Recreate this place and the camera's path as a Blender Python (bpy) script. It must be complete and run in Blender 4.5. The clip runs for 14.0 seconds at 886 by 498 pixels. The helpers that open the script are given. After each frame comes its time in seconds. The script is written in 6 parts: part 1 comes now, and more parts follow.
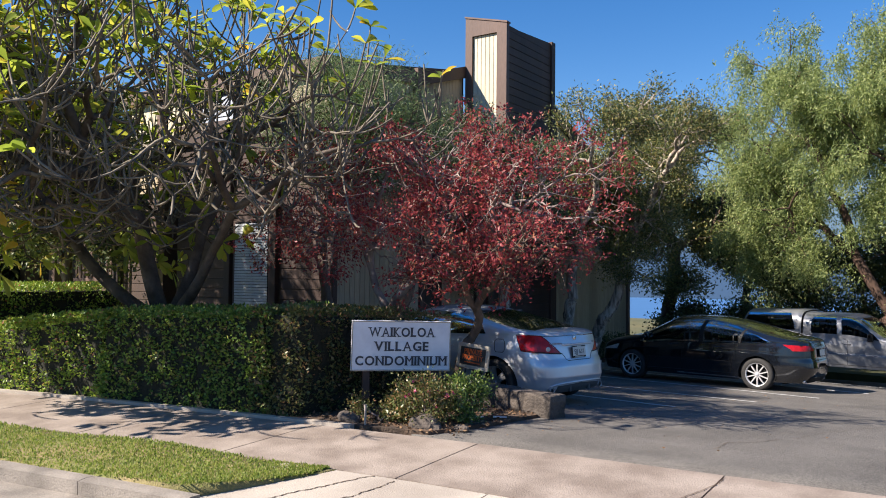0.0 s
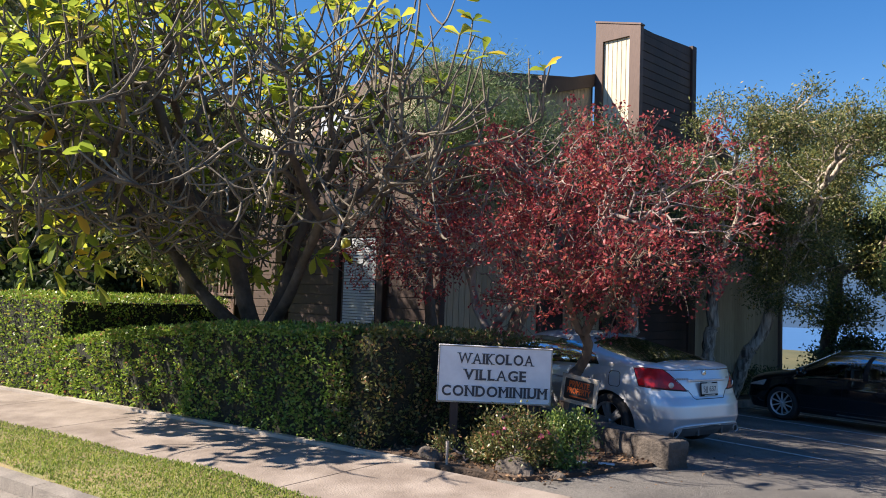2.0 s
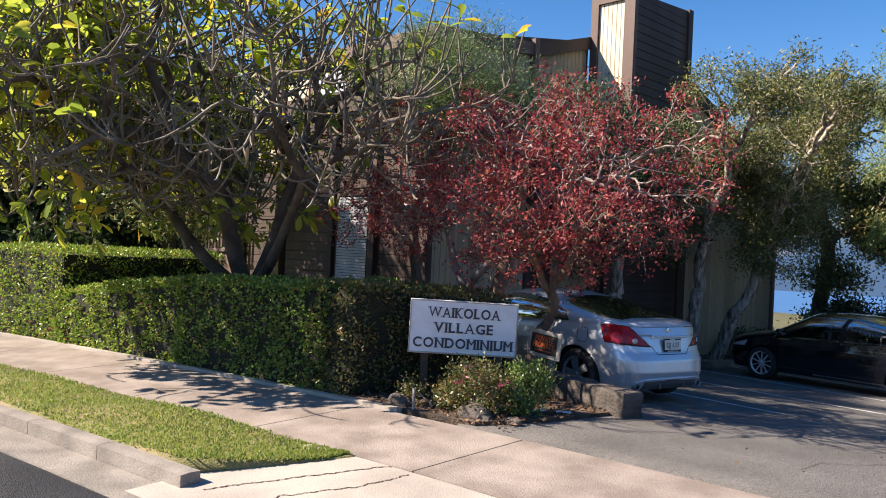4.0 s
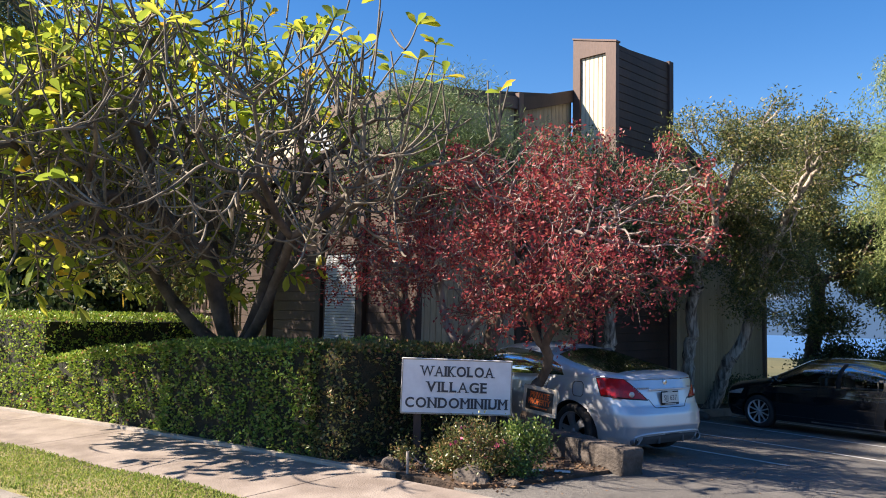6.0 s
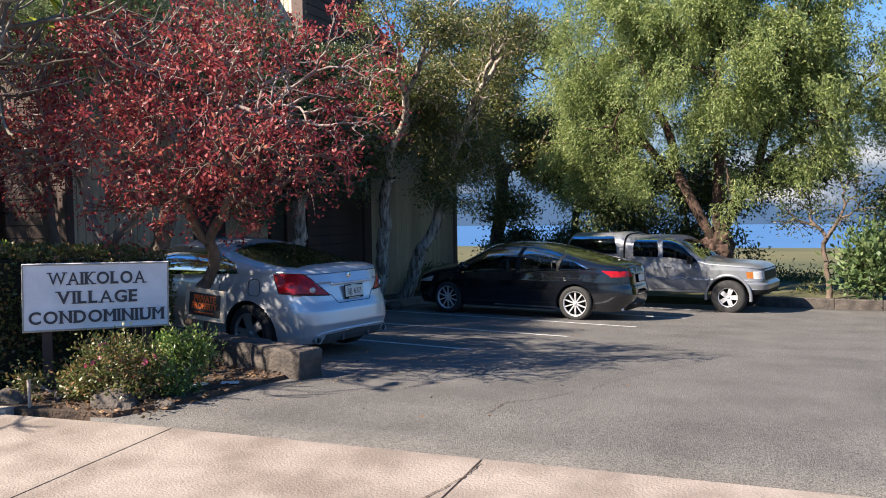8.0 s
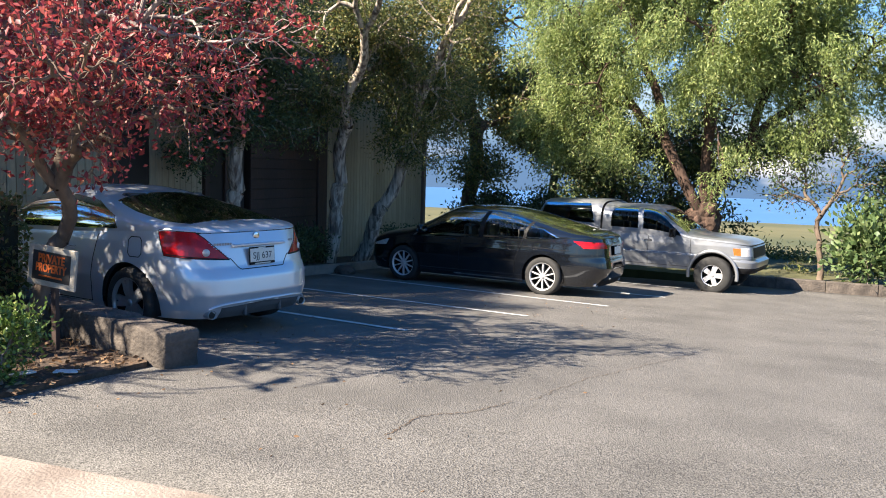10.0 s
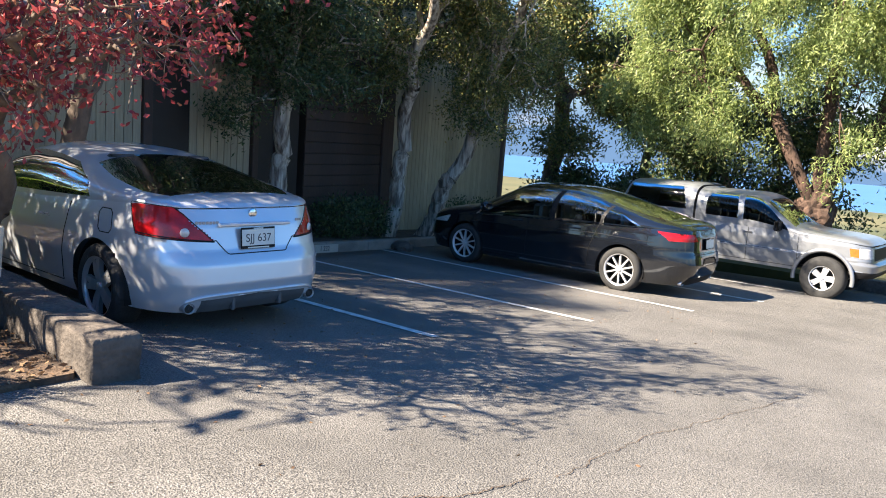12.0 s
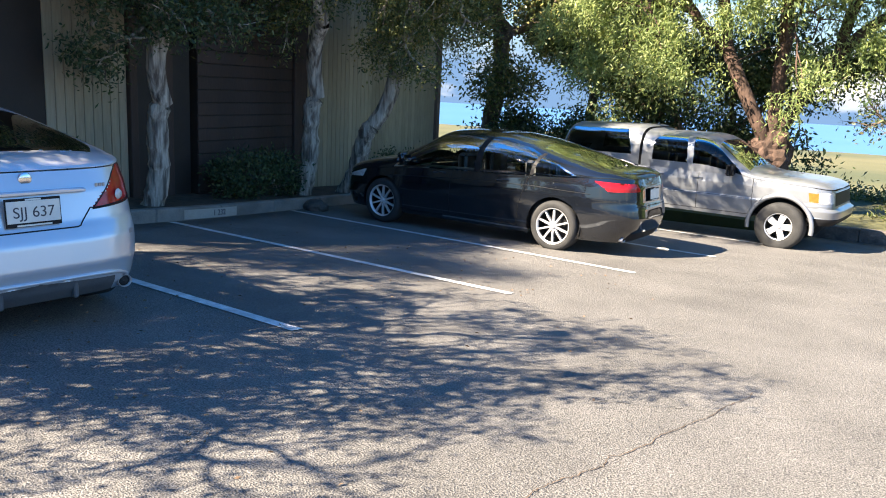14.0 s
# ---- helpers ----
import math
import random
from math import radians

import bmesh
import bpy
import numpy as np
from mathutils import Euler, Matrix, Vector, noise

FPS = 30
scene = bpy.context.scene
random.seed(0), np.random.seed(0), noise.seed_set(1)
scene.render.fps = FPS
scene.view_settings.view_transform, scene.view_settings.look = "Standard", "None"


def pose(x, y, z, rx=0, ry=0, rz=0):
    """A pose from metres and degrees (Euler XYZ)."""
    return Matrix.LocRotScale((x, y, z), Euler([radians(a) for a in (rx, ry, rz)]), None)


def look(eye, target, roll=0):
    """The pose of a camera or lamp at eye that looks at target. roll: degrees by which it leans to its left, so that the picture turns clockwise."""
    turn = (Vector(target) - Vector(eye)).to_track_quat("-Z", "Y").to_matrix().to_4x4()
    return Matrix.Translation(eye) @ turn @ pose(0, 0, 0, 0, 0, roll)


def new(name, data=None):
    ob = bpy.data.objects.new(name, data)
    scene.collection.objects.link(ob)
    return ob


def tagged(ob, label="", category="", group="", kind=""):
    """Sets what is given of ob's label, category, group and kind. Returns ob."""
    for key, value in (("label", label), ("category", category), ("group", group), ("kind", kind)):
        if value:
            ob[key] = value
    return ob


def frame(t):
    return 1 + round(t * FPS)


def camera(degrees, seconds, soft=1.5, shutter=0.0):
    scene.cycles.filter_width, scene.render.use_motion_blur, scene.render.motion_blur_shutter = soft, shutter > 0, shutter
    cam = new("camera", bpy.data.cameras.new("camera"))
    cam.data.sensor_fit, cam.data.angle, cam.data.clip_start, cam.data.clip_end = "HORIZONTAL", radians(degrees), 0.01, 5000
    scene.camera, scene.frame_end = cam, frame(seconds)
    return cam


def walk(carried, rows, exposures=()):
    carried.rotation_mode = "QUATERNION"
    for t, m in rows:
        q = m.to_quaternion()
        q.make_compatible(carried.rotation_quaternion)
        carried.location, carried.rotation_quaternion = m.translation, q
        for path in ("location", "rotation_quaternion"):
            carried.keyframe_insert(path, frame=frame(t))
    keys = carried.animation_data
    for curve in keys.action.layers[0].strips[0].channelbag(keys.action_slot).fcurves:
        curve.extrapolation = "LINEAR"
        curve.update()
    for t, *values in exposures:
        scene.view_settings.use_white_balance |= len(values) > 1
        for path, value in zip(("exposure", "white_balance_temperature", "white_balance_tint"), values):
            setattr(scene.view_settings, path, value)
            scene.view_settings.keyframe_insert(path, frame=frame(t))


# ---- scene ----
cam = camera(58.2, 14.0, soft=1.0)
PATH = [
    (0, (0.248, 0.678, 1.508), (-0.873, 2.332, 1.584), 0.6),
    (0.5, (0.19, 1.048, 1.47), (-0.848, 2.757, 1.52), 0.3),
    (1, (0.123, 1.343, 1.434), (-0.914, 3.053, 1.449), -0.4),
    (1.5, (-0.032, 1.644, 1.483), (-1.154, 3.299, 1.503), -0.1),
    (2, (-0.027, 1.892, 1.495), (-1.425, 3.316, 1.618), 2.0),
    (2.5, (0.122, 1.936, 1.499), (-1.454, 3.152, 1.697), 2.6),
    (3, (0.279, 1.871, 1.49), (-1.289, 3.103, 1.638), 2.0),
    (3.5, (0.455, 1.864, 1.462), (-1.046, 3.184, 1.539), 2.5),
    (4, (0.613, 1.885, 1.484), (-0.808, 3.292, 1.505), 2.8),
    (4.2, (0.635, 1.888, 1.479), (-0.773, 3.308, 1.499), 2.0),
    (6.3, (0.43, 2.02, 1.526), (-0.981, 3.428, 1.695), 0.8),
    (6.5, (0.376, 2.069, 1.492), (-1.049, 3.465, 1.631), 0.1),
    (7, (0.351, 2.263, 1.411), (-1.047, 3.693, 1.405), -1.1),
    (7.5, (0.276, 2.681, 1.416), (-0.893, 4.302, 1.323), -1.3),
    (8, (0.194, 3.085, 1.426), (-0.612, 4.913, 1.33), -0.8),
    (8.5, (0.079, 3.528, 1.378), (-0.593, 5.41, 1.297), 1.9),
    (9, (-0.024, 3.97, 1.314), (-0.768, 5.822, 1.187), 2.5),
    (9.2, (-0.019, 4.143, 1.314), (-0.765, 5.993, 1.163), 2.0),
    (11.3, (-0.053, 5.872, 1.41), (-0.956, 7.638, 1.155), 4.0),
    (11.5, (-0.112, 6.015, 1.403), (-1.082, 7.744, 1.14), 4.3),
    (12, (-0.246, 6.444, 1.409), (-1.206, 8.175, 1.125), 4.2),
    (12.5, (-0.298, 6.86, 1.364), (-1.281, 8.57, 1.033), 4.7),
    (13, (-0.409, 7.269, 1.344), (-1.51, 8.896, 0.968), 3.3),
    (13.5, (-0.411, 7.702, 1.336), (-1.49, 9.345, 0.967), 2.3),
    (14, (-0.39, 8.104, 1.328), (-1.25, 9.865, 0.929), 2.8),
]
walk(cam, [(t, look(eye, target, roll)) for t, eye, target, roll in PATH], exposures=[(0.0, 1.17, 6950, 14), (1.5, 1.2, 7000, 14), (3.0, 1.31, 7300, 15), (4.2, 1.3, 7200, 16), (6.4, 1.44, 7250, 15), (7.0, 1.34, 7050, 15), (8.5, 1.42, 7100, 12), (9.2, 1.65, 7200, 11), (11.4, 2.2, 7450, 11), (12.5, 2.37, 7550, 11), (14.0, 2.5, 7650, 11)])

# ---- world and sun ----
SUN_FROM = Vector((-0.66, -0.75, 0)).normalized() * math.cos(radians(40)) + Vector((0, 0, math.sin(radians(40))))
sky_world = bpy.data.worlds.new("sky")
scene.world = sky_world
sky_world.use_nodes = True
wn, wl = sky_world.node_tree.nodes, sky_world.node_tree.links
sky = wn.new("ShaderNodeTexSky")
sky.sky_type, sky.sun_disc = "NISHITA", False
sky.sun_elevation, sky.sun_rotation = radians(40), math.atan2(SUN_FROM.x, SUN_FROM.y)
sky.altitude, sky.air_density, sky.dust_density, sky.ozone_density = 300, 1.0, 0.1, 2.2
wn["Background"].inputs["Strength"].default_value = 0.048
# thin broken cloud low over the sea
geo = wn.new("ShaderNodeTexCoord")
cl_map = wn.new("ShaderNodeMapping")
cl_map.inputs["Scale"].default_value = (3.0, 3.0, 9.0)
cl_noise = wn.new("ShaderNodeTexNoise")
cl_noise.inputs["Scale"].default_value, cl_noise.inputs["Detail"].default_value = 1.6, 6.0
cl_ramp = wn.new("ShaderNodeValToRGB")
cl_ramp.color_ramp.elements[0].position, cl_ramp.color_ramp.elements[1].position = 0.54, 0.68
cl_ramp.color_ramp.elements[0].color = (0, 0, 0, 1)
sep = wn.new("ShaderNodeSeparateXYZ")
low = wn.new("ShaderNodeMapRange")
low.inputs["From Min"].default_value, low.inputs["From Max"].default_value = 0.22, 0.03
both = wn.new("ShaderNodeMath")
both.operation = "MULTIPLY"
cl_mix = wn.new("ShaderNodeMixRGB")
cl_mix.inputs["Color2"].default_value = (7.0, 7.3, 7.8, 1)
haze_mix = wn.new("ShaderNodeMixRGB")
haze_mix.inputs["Color2"].default_value = (0.95, 1.85, 3.5, 1)
wl.new(geo.outputs["Generated"], cl_map.inputs["Vector"])
wl.new(cl_map.outputs["Vector"], cl_noise.inputs["Vector"])
wl.new(cl_noise.outputs["Fac"], cl_ramp.inputs["Fac"])
wl.new(geo.outputs["Generated"], sep.inputs["Vector"])
wl.new(sep.outputs["Z"], low.inputs["Value"])
wl.new(low.outputs["Result"], both.inputs[0])
wl.new(cl_ramp.outputs["Color"], both.inputs[1])
wl.new(both.outputs["Value"], cl_mix.inputs["Fac"])
tone = wn.new("ShaderNodeHueSaturation")
tone.inputs["Saturation"].default_value, tone.inputs["Value"].default_value = 1.4, 1.62
tone.inputs["Hue"].default_value = 0.508
wl.new(sky.outputs["Color"], tone.inputs["Color"])
wl.new(tone.outputs["Color"], haze_mix.inputs["Color1"])
wl.new(low.outputs["Result"], haze_mix.inputs["Fac"])
wl.new(haze_mix.outputs["Color"], cl_mix.inputs["Color1"])
wl.new(cl_mix.outputs["Color"], wn["Background"].inputs["Color"])

sun = new("sun", bpy.data.lights.new("sun", "SUN"))
sun.data.energy, sun.data.angle, sun.data.color = 5.0, radians(0.53), (1.0, 0.945, 0.865)
sun.matrix_world = look(SUN_FROM * 60, (0, 0, 0))


# ---- materials ----
def mat(name, c1, c2=None, scale=6.0, rough=0.7, metal=0.0, bump=0.0, fine=60.0, coat=0.0, stretch=(1, 1, 1), contrast=(0.35, 0.65), spec=0.5, island=0.0, c3=None, fine_mix=0.25, crisp=None):
    """Two-scale noise between c1 and c2, fine grain on top, bump from the grain."""
    m = bpy.data.materials.new(name)
    m.use_nodes = True
    n, l = m.node_tree.nodes, m.node_tree.links
    b = n["Principled BSDF"]
    b.inputs["Roughness"].default_value, b.inputs["Metallic"].default_value = rough, metal
    b.inputs["Specular IOR Level"].default_value, b.inputs["Coat Weight"].default_value = spec, coat
    b.inputs["Coat Roughness"].default_value = 0.03
    c2 = c2 or tuple(v * 0.8 for v in c1)
    tc = n.new("ShaderNodeTexCoord")
    mp = n.new("ShaderNodeMapping")
    mp.inputs["Scale"].default_value = stretch
    l.new(tc.outputs["Object"], mp.inputs["Vector"])
    big = n.new("ShaderNodeTexNoise")
    big.inputs["Scale"].default_value, big.inputs["Detail"].default_value = scale, 5
    l.new(mp.outputs["Vector"], big.inputs["Vector"])
    ramp = n.new("ShaderNodeValToRGB")
    e = ramp.color_ramp.elements
    e[0].position, e[1].position = contrast
    e[0].color, e[1].color = (*c1, 1), (*c2, 1)
    if c3:
        k = ramp.color_ramp.elements.new(sum(contrast) / 2)
        k.color = (*c3, 1)
    l.new(big.outputs["Fac"], ramp.inputs["Fac"])
    grain = n.new("ShaderNodeTexNoise")
    grain.inputs["Scale"].default_value, grain.inputs["Detail"].default_value = fine, 3
    l.new(mp.outputs["Vector"], grain.inputs["Vector"])
    gr = n.new("ShaderNodeMapRange")
    gr.inputs["To Min"].default_value, gr.inputs["To Max"].default_value = 1 - fine_mix, 1 + fine_mix
    if crisp:
        gr.inputs["From Min"].default_value, gr.inputs["From Max"].default_value = crisp
    l.new(grain.outputs["Fac"], gr.inputs["Value"])
    mul = n.new("ShaderNodeMixRGB")
    mul.blend_type = "MULTIPLY"
    mul.inputs["Fac"].default_value = 1
    l.new(ramp.outputs["Color"], mul.inputs["Color1"])
    l.new(gr.outputs["Result"], mul.inputs["Color2"])
    out = mul.outputs["Color"]
    if island:
        info = n.new("ShaderNodeObjectInfo")
        hsv = n.new("ShaderNodeHueSaturation")
        vr = n.new("ShaderNodeMapRange")
        vr.inputs["To Min"].default_value, vr.inputs["To Max"].default_value = 1 - island, 1 + island
        l.new(info.outputs["Random"], vr.inputs["Value"])
        l.new(vr.outputs["Result"], hsv.inputs["Value"])
        l.new(out, hsv.inputs["Color"])
        out = hsv.outputs["Color"]
    l.new(out, b.inputs["Base Color"])
    if bump:
        bp = n.new("ShaderNodeBump")
        bp.inputs["Strength"].default_value, bp.inputs["Distance"].default_value = bump, 0.02
        l.new(grain.outputs["Fac"], bp.inputs["Height"])
        l.new(bp.outputs["Normal"], b.inputs["Normal"])
    return m


def leaf_mat(name, colours, translucent=0.35, rough=0.5):
    """Leaves: one colour per leaf from a ramp, light shining through."""
    m = bpy.data.materials.new(name)
    m.use_nodes = True
    n, l = m.node_tree.nodes, m.node_tree.links
    b = n["Principled BSDF"]
    b.inputs["Roughness"].default_value = rough
    g = n.new("ShaderNodeNewGeometry")
    ramp = n.new("ShaderNodeValToRGB")
    e = ramp.color_ramp.elements
    e[0].position, e[0].color = colours[0][0], (*colours[0][1], 1)
    e[1].position, e[1].color = colours[-1][0], (*colours[-1][1], 1)
    for p, c in colours[1:-1]:
        k = e.new(p)
        k.color = (*c, 1)
    l.new(g.outputs["Random Per Island"], ramp.inputs["Fac"])
    tr = n.new("ShaderNodeBsdfTranslucent")
    mix = n.new("ShaderNodeMixShader")
    mix.inputs["Fac"].default_value = translucent
    l.new(ramp.outputs["Color"], b.inputs["Base Color"])
    l.new(ramp.outputs["Color"], tr.inputs["Color"])
    l.new(b.outputs["BSDF"], mix.inputs[1])
    l.new(tr.outputs["BSDF"], mix.inputs[2])
    l.new(mix.outputs["Shader"], n["Material Output"].inputs["Surface"])
    return m


def glass_mat(name, tint, clear):
    """Tinted car glass: mirror gloss over a see-through tint."""
    m = bpy.data.materials.new(name)
    m.use_nodes = True
    n, l = m.node_tree.nodes, m.node_tree.links
    n.remove(n["Principled BSDF"])
    gl, tp, mx, fr = n.new("ShaderNodeBsdfGlossy"), n.new("ShaderNodeBsdfTransparent"), n.new("ShaderNodeMixShader"), n.new("ShaderNodeFresnel")
    gl.inputs["Roughness"].default_value = 0.01
    tp.inputs["Color"].default_value = (*[v * clear for v in tint], 1)
    fr.inputs["IOR"].default_value = 1.45
    l.new(fr.outputs["Fac"], mx.inputs["Fac"])
    l.new(tp.outputs["BSDF"], mx.inputs[1])
    l.new(gl.outputs["BSDF"], mx.inputs[2])
    l.new(mx.outputs["Shader"], n["Material Output"].inputs["Surface"])
    return m


M = dict(
    asphalt=mat("asphalt", (0.102, 0.095, 0.086), (0.158, 0.147, 0.133), 1.3, 0.85, bump=0.8, fine=110, fine_mix=0.68, contrast=(0.3, 0.7), crisp=(0.33, 0.67)),
    street=mat("street_asphalt", (0.10, 0.097, 0.092), (0.15, 0.145, 0.137), 1.3, 0.85, bump=0.9, fine=95, fine_mix=0.5, crisp=(0.33, 0.67)),
    walk=mat("sidewalk_concrete", (0.19, 0.152, 0.125), (0.305, 0.255, 0.216), 2.4, 0.85, bump=0.45, fine=60, fine_mix=0.3),
    apron=mat("apron_concrete", (0.44, 0.39, 0.33), (0.30, 0.26, 0.22), 1.1, 0.85, bump=0.35, fine=80, fine_mix=0.25),
    kerb=mat("kerb_concrete", (0.27, 0.24, 0.205), (0.165, 0.146, 0.125), 2.5, 0.9, bump=0.5, fine=60, fine_mix=0.35),
    soil=mat("soil", (0.05, 0.034, 0.024), (0.11, 0.07, 0.045), 5, 0.95, bump=1.0, fine=40, fine_mix=0.5),
    lawn=mat("lawn_ground", (0.16, 0.17, 0.05), (0.27, 0.21, 0.10), 2.0, 0.9, bump=0.8, fine=70, fine_mix=0.4),
    far_lawn=mat("bright_lawn", (0.15, 0.23, 0.04), (0.22, 0.28, 0.055), 0.9, 0.9, bump=0.6, fine=25, fine_mix=0.35),
    field=mat("far_grass", (0.06, 0.066, 0.022), (0.12, 0.105, 0.04), 0.12, 0.95, bump=0.5, fine=6),
    sea=mat("sea", (0.04, 0.125, 0.28), (0.05, 0.14, 0.31), 0.004, 0.35, fine=0.05, bump=0.1, fine_mix=0.1),
    tan=mat("tan_board", (0.42, 0.345, 0.235), (0.33, 0.27, 0.18), 1.2, 0.75, bump=0.15, fine=30, stretch=(1, 1, 0.12), island=0.09),
    cream=mat("cream_board", (0.66, 0.60, 0.44), (0.56, 0.50, 0.36), 1.2, 0.7, bump=0.15, fine=30, stretch=(1, 1, 0.12), island=0.05),
    brown=mat("brown_stained_wood", (0.070, 0.040, 0.030), (0.047, 0.028, 0.022), 1.5, 0.7, bump=0.25, fine=35, stretch=(1, 1, 0.25), island=0.12),
    trim=mat("brown_trim", (0.145, 0.085, 0.064), (0.10, 0.06, 0.046), 1.5, 0.65, bump=0.2, fine=35, stretch=(1, 1, 0.2), island=0.1),
    # near-black that paints in the shade of board gaps and openings
    shade_dark=mat("recess_shade", (0.022, 0.016, 0.013), (0.03, 0.021, 0.017), 3, 0.6),
    roof=mat("roof_felt", (0.09, 0.075, 0.065), (0.06, 0.05, 0.045), 3, 0.9, bump=0.5),
    white=mat("white_sign_paint", (0.80, 0.80, 0.82), (0.70, 0.70, 0.73), 5, 0.45, fine=30, fine_mix=0.05),
    line=mat("road_paint", (0.66, 0.66, 0.64), (0.42, 0.42, 0.41), 9, 0.8, bump=0.4, fine=80, fine_mix=0.3),
    letters=mat("dark_letters", (0.035, 0.04, 0.055), (0.05, 0.05, 0.06), 20, 0.5),
    orange=mat("orange_print", (0.60, 0.12, 0.02), (0.50, 0.09, 0.015), 10, 0.6),
    blackp=mat("black_print", (0.018, 0.017, 0.017), (0.03, 0.028, 0.027), 10, 0.5),
    ply=mat("weathered_plywood", (0.45, 0.40, 0.32), (0.34, 0.29, 0.23), 8, 0.8, bump=0.3, fine=40),
    stone=mat("lava_stone", (0.05, 0.041, 0.035), (0.115, 0.094, 0.078), 4, 0.9, bump=1.0, fine=28, fine_mix=0.4),
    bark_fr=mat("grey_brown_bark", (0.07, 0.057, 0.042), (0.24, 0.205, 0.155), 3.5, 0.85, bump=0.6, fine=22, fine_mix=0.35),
    # frangipani bark again, darkened to carry the crown's shade on trunk and limbs
    bark_shaded=mat("shaded_limb_bark", (0.05, 0.038, 0.03), (0.13, 0.103, 0.083), 3.5, 0.85, bump=0.6, fine=22, fine_mix=0.35),
    bark_red=mat("pale_twig_bark", (0.16, 0.12, 0.105), (0.36, 0.295, 0.26), 3, 0.8, bump=0.5, fine=25, fine_mix=0.3),
    bark_ml=mat("peeling_pale_bark", (0.12, 0.09, 0.07), (0.50, 0.43, 0.35), 14, 0.9, bump=1.0, fine=34, stretch=(1, 1, 0.14), fine_mix=0.6, contrast=(0.38, 0.6)),
    bark_dk=mat("dark_bark", (0.085, 0.06, 0.045), (0.16, 0.115, 0.085), 4, 0.9, bump=1.0, fine=16, stretch=(1, 1, 0.4), fine_mix=0.4),
    bark_pep=mat("reddish_rough_bark", (0.035, 0.02, 0.014), (0.105, 0.062, 0.045), 6, 0.95, bump=1.0, fine=18, stretch=(1, 1, 0.5), fine_mix=0.5),
    palmbark=mat("palm_bark", (0.40, 0.37, 0.34), (0.28, 0.26, 0.24), 2, 0.85, bump=0.5, fine=14, stretch=(0.4, 0.4, 3)),
    # hedge core: near-black, the shade between the leaves put into its colour
    hedge_shade_core=mat("hedge_inner_shade", (0.012, 0.015, 0.008), (0.022, 0.022, 0.012), 12, 0.95, bump=1.0, fine=30),
    silver=mat("silver_paint", (0.62, 0.64, 0.68), (0.59, 0.61, 0.65), 3, 0.30, metal=0.45, coat=1.0, fine=400, fine_mix=0.03),
    black=mat("black_paint", (0.005, 0.0063, 0.009), (0.007, 0.0085, 0.0115), 3, 0.09, coat=1.0, fine=400, fine_mix=0.03),
    grey_tr=mat("dusty_silver_paint", (0.27, 0.28, 0.295), (0.20, 0.21, 0.222), 2, 0.36, metal=0.4, coat=0.5, fine=200, fine_mix=0.05),
    bumper_dk=mat("dark_bumper", (0.10, 0.105, 0.11), (0.075, 0.08, 0.085), 4, 0.5, fine=80),
    rubber=mat("rubber", (0.018, 0.018, 0.018), (0.03, 0.029, 0.028), 8, 0.8, bump=0.4, fine=60),
    plastic=mat("black_plastic", (0.008, 0.008, 0.009), (0.013, 0.013, 0.014), 8, 0.55, spec=0.2),
    chrome=mat("chrome", (0.75, 0.75, 0.77), (0.7, 0.7, 0.72), 5, 0.08, metal=1.0, fine_mix=0.02),
    alloy=mat("alloy", (0.66, 0.66, 0.67), (0.58, 0.58, 0.59), 5, 0.32, metal=0.35, fine_mix=0.05),
    alloy_dk=mat("dark_alloy", (0.42, 0.42, 0.43), (0.33, 0.33, 0.34), 5, 0.3, metal=0.5, fine_mix=0.05),
    redlamp=mat("red_lens", (0.46, 0.009, 0.012), (0.34, 0.006, 0.009), 14, 0.16, coat=0.3, fine=60, fine_mix=0.25, spec=0.35),
    amber=mat("amber_lens", (0.38, 0.13, 0.02), (0.30, 0.09, 0.015), 12, 0.1, coat=1.0),
    clearlens=mat("clear_lens", (0.62, 0.60, 0.58), (0.5, 0.48, 0.46), 25, 0.08, coat=1.0),
    plate=mat("licence_plate", (0.72, 0.70, 0.62), (0.62, 0.62, 0.58), 12, 0.4, fine_mix=0.05),
    seat=mat("car_interior", (0.05, 0.048, 0.046), (0.07, 0.066, 0.062), 6, 0.85),
    blind=mat("white_blind", (0.42, 0.44, 0.45), (0.36, 0.38, 0.39), 4, 0.6),
    litter=mat("white_litter", (0.7, 0.7, 0.7), (0.6, 0.6, 0.6), 9, 0.6),
    paleframe=mat("pale_window_frame", (0.42, 0.46, 0.52), (0.36, 0.40, 0.46), 5, 0.5),
    L_fr=leaf_mat("frangipani_leaf", [(0.0, (0.18, 0.26, 0.035)), (0.35, (0.30, 0.38, 0.05)), (0.65, (0.46, 0.52, 0.07)), (0.92, (0.62, 0.58, 0.08)), (0.985, (0.66, 0.42, 0.05))], 0.55, 0.4),
    L_red=leaf_mat("red_leaf", [(0.0, (0.15, 0.022, 0.03)), (0.4, (0.29, 0.042, 0.05)), (0.85, (0.45, 0.085, 0.078)), (1.0, (0.44, 0.20, 0.10))], 0.42, 0.5),
    # hedge leaves in three tints, with sun and shade put into the colour
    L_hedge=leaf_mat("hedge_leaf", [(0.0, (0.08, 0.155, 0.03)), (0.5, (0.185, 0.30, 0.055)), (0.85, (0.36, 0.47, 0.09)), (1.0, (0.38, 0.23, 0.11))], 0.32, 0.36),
    L_hedge_y=leaf_mat("sunny_hedge_leaf", [(0.0, (0.12, 0.21, 0.03)), (0.5, (0.24, 0.36, 0.05)), (0.9, (0.42, 0.50, 0.085)), (1.0, (0.45, 0.13, 0.115))], 0.34, 0.38),
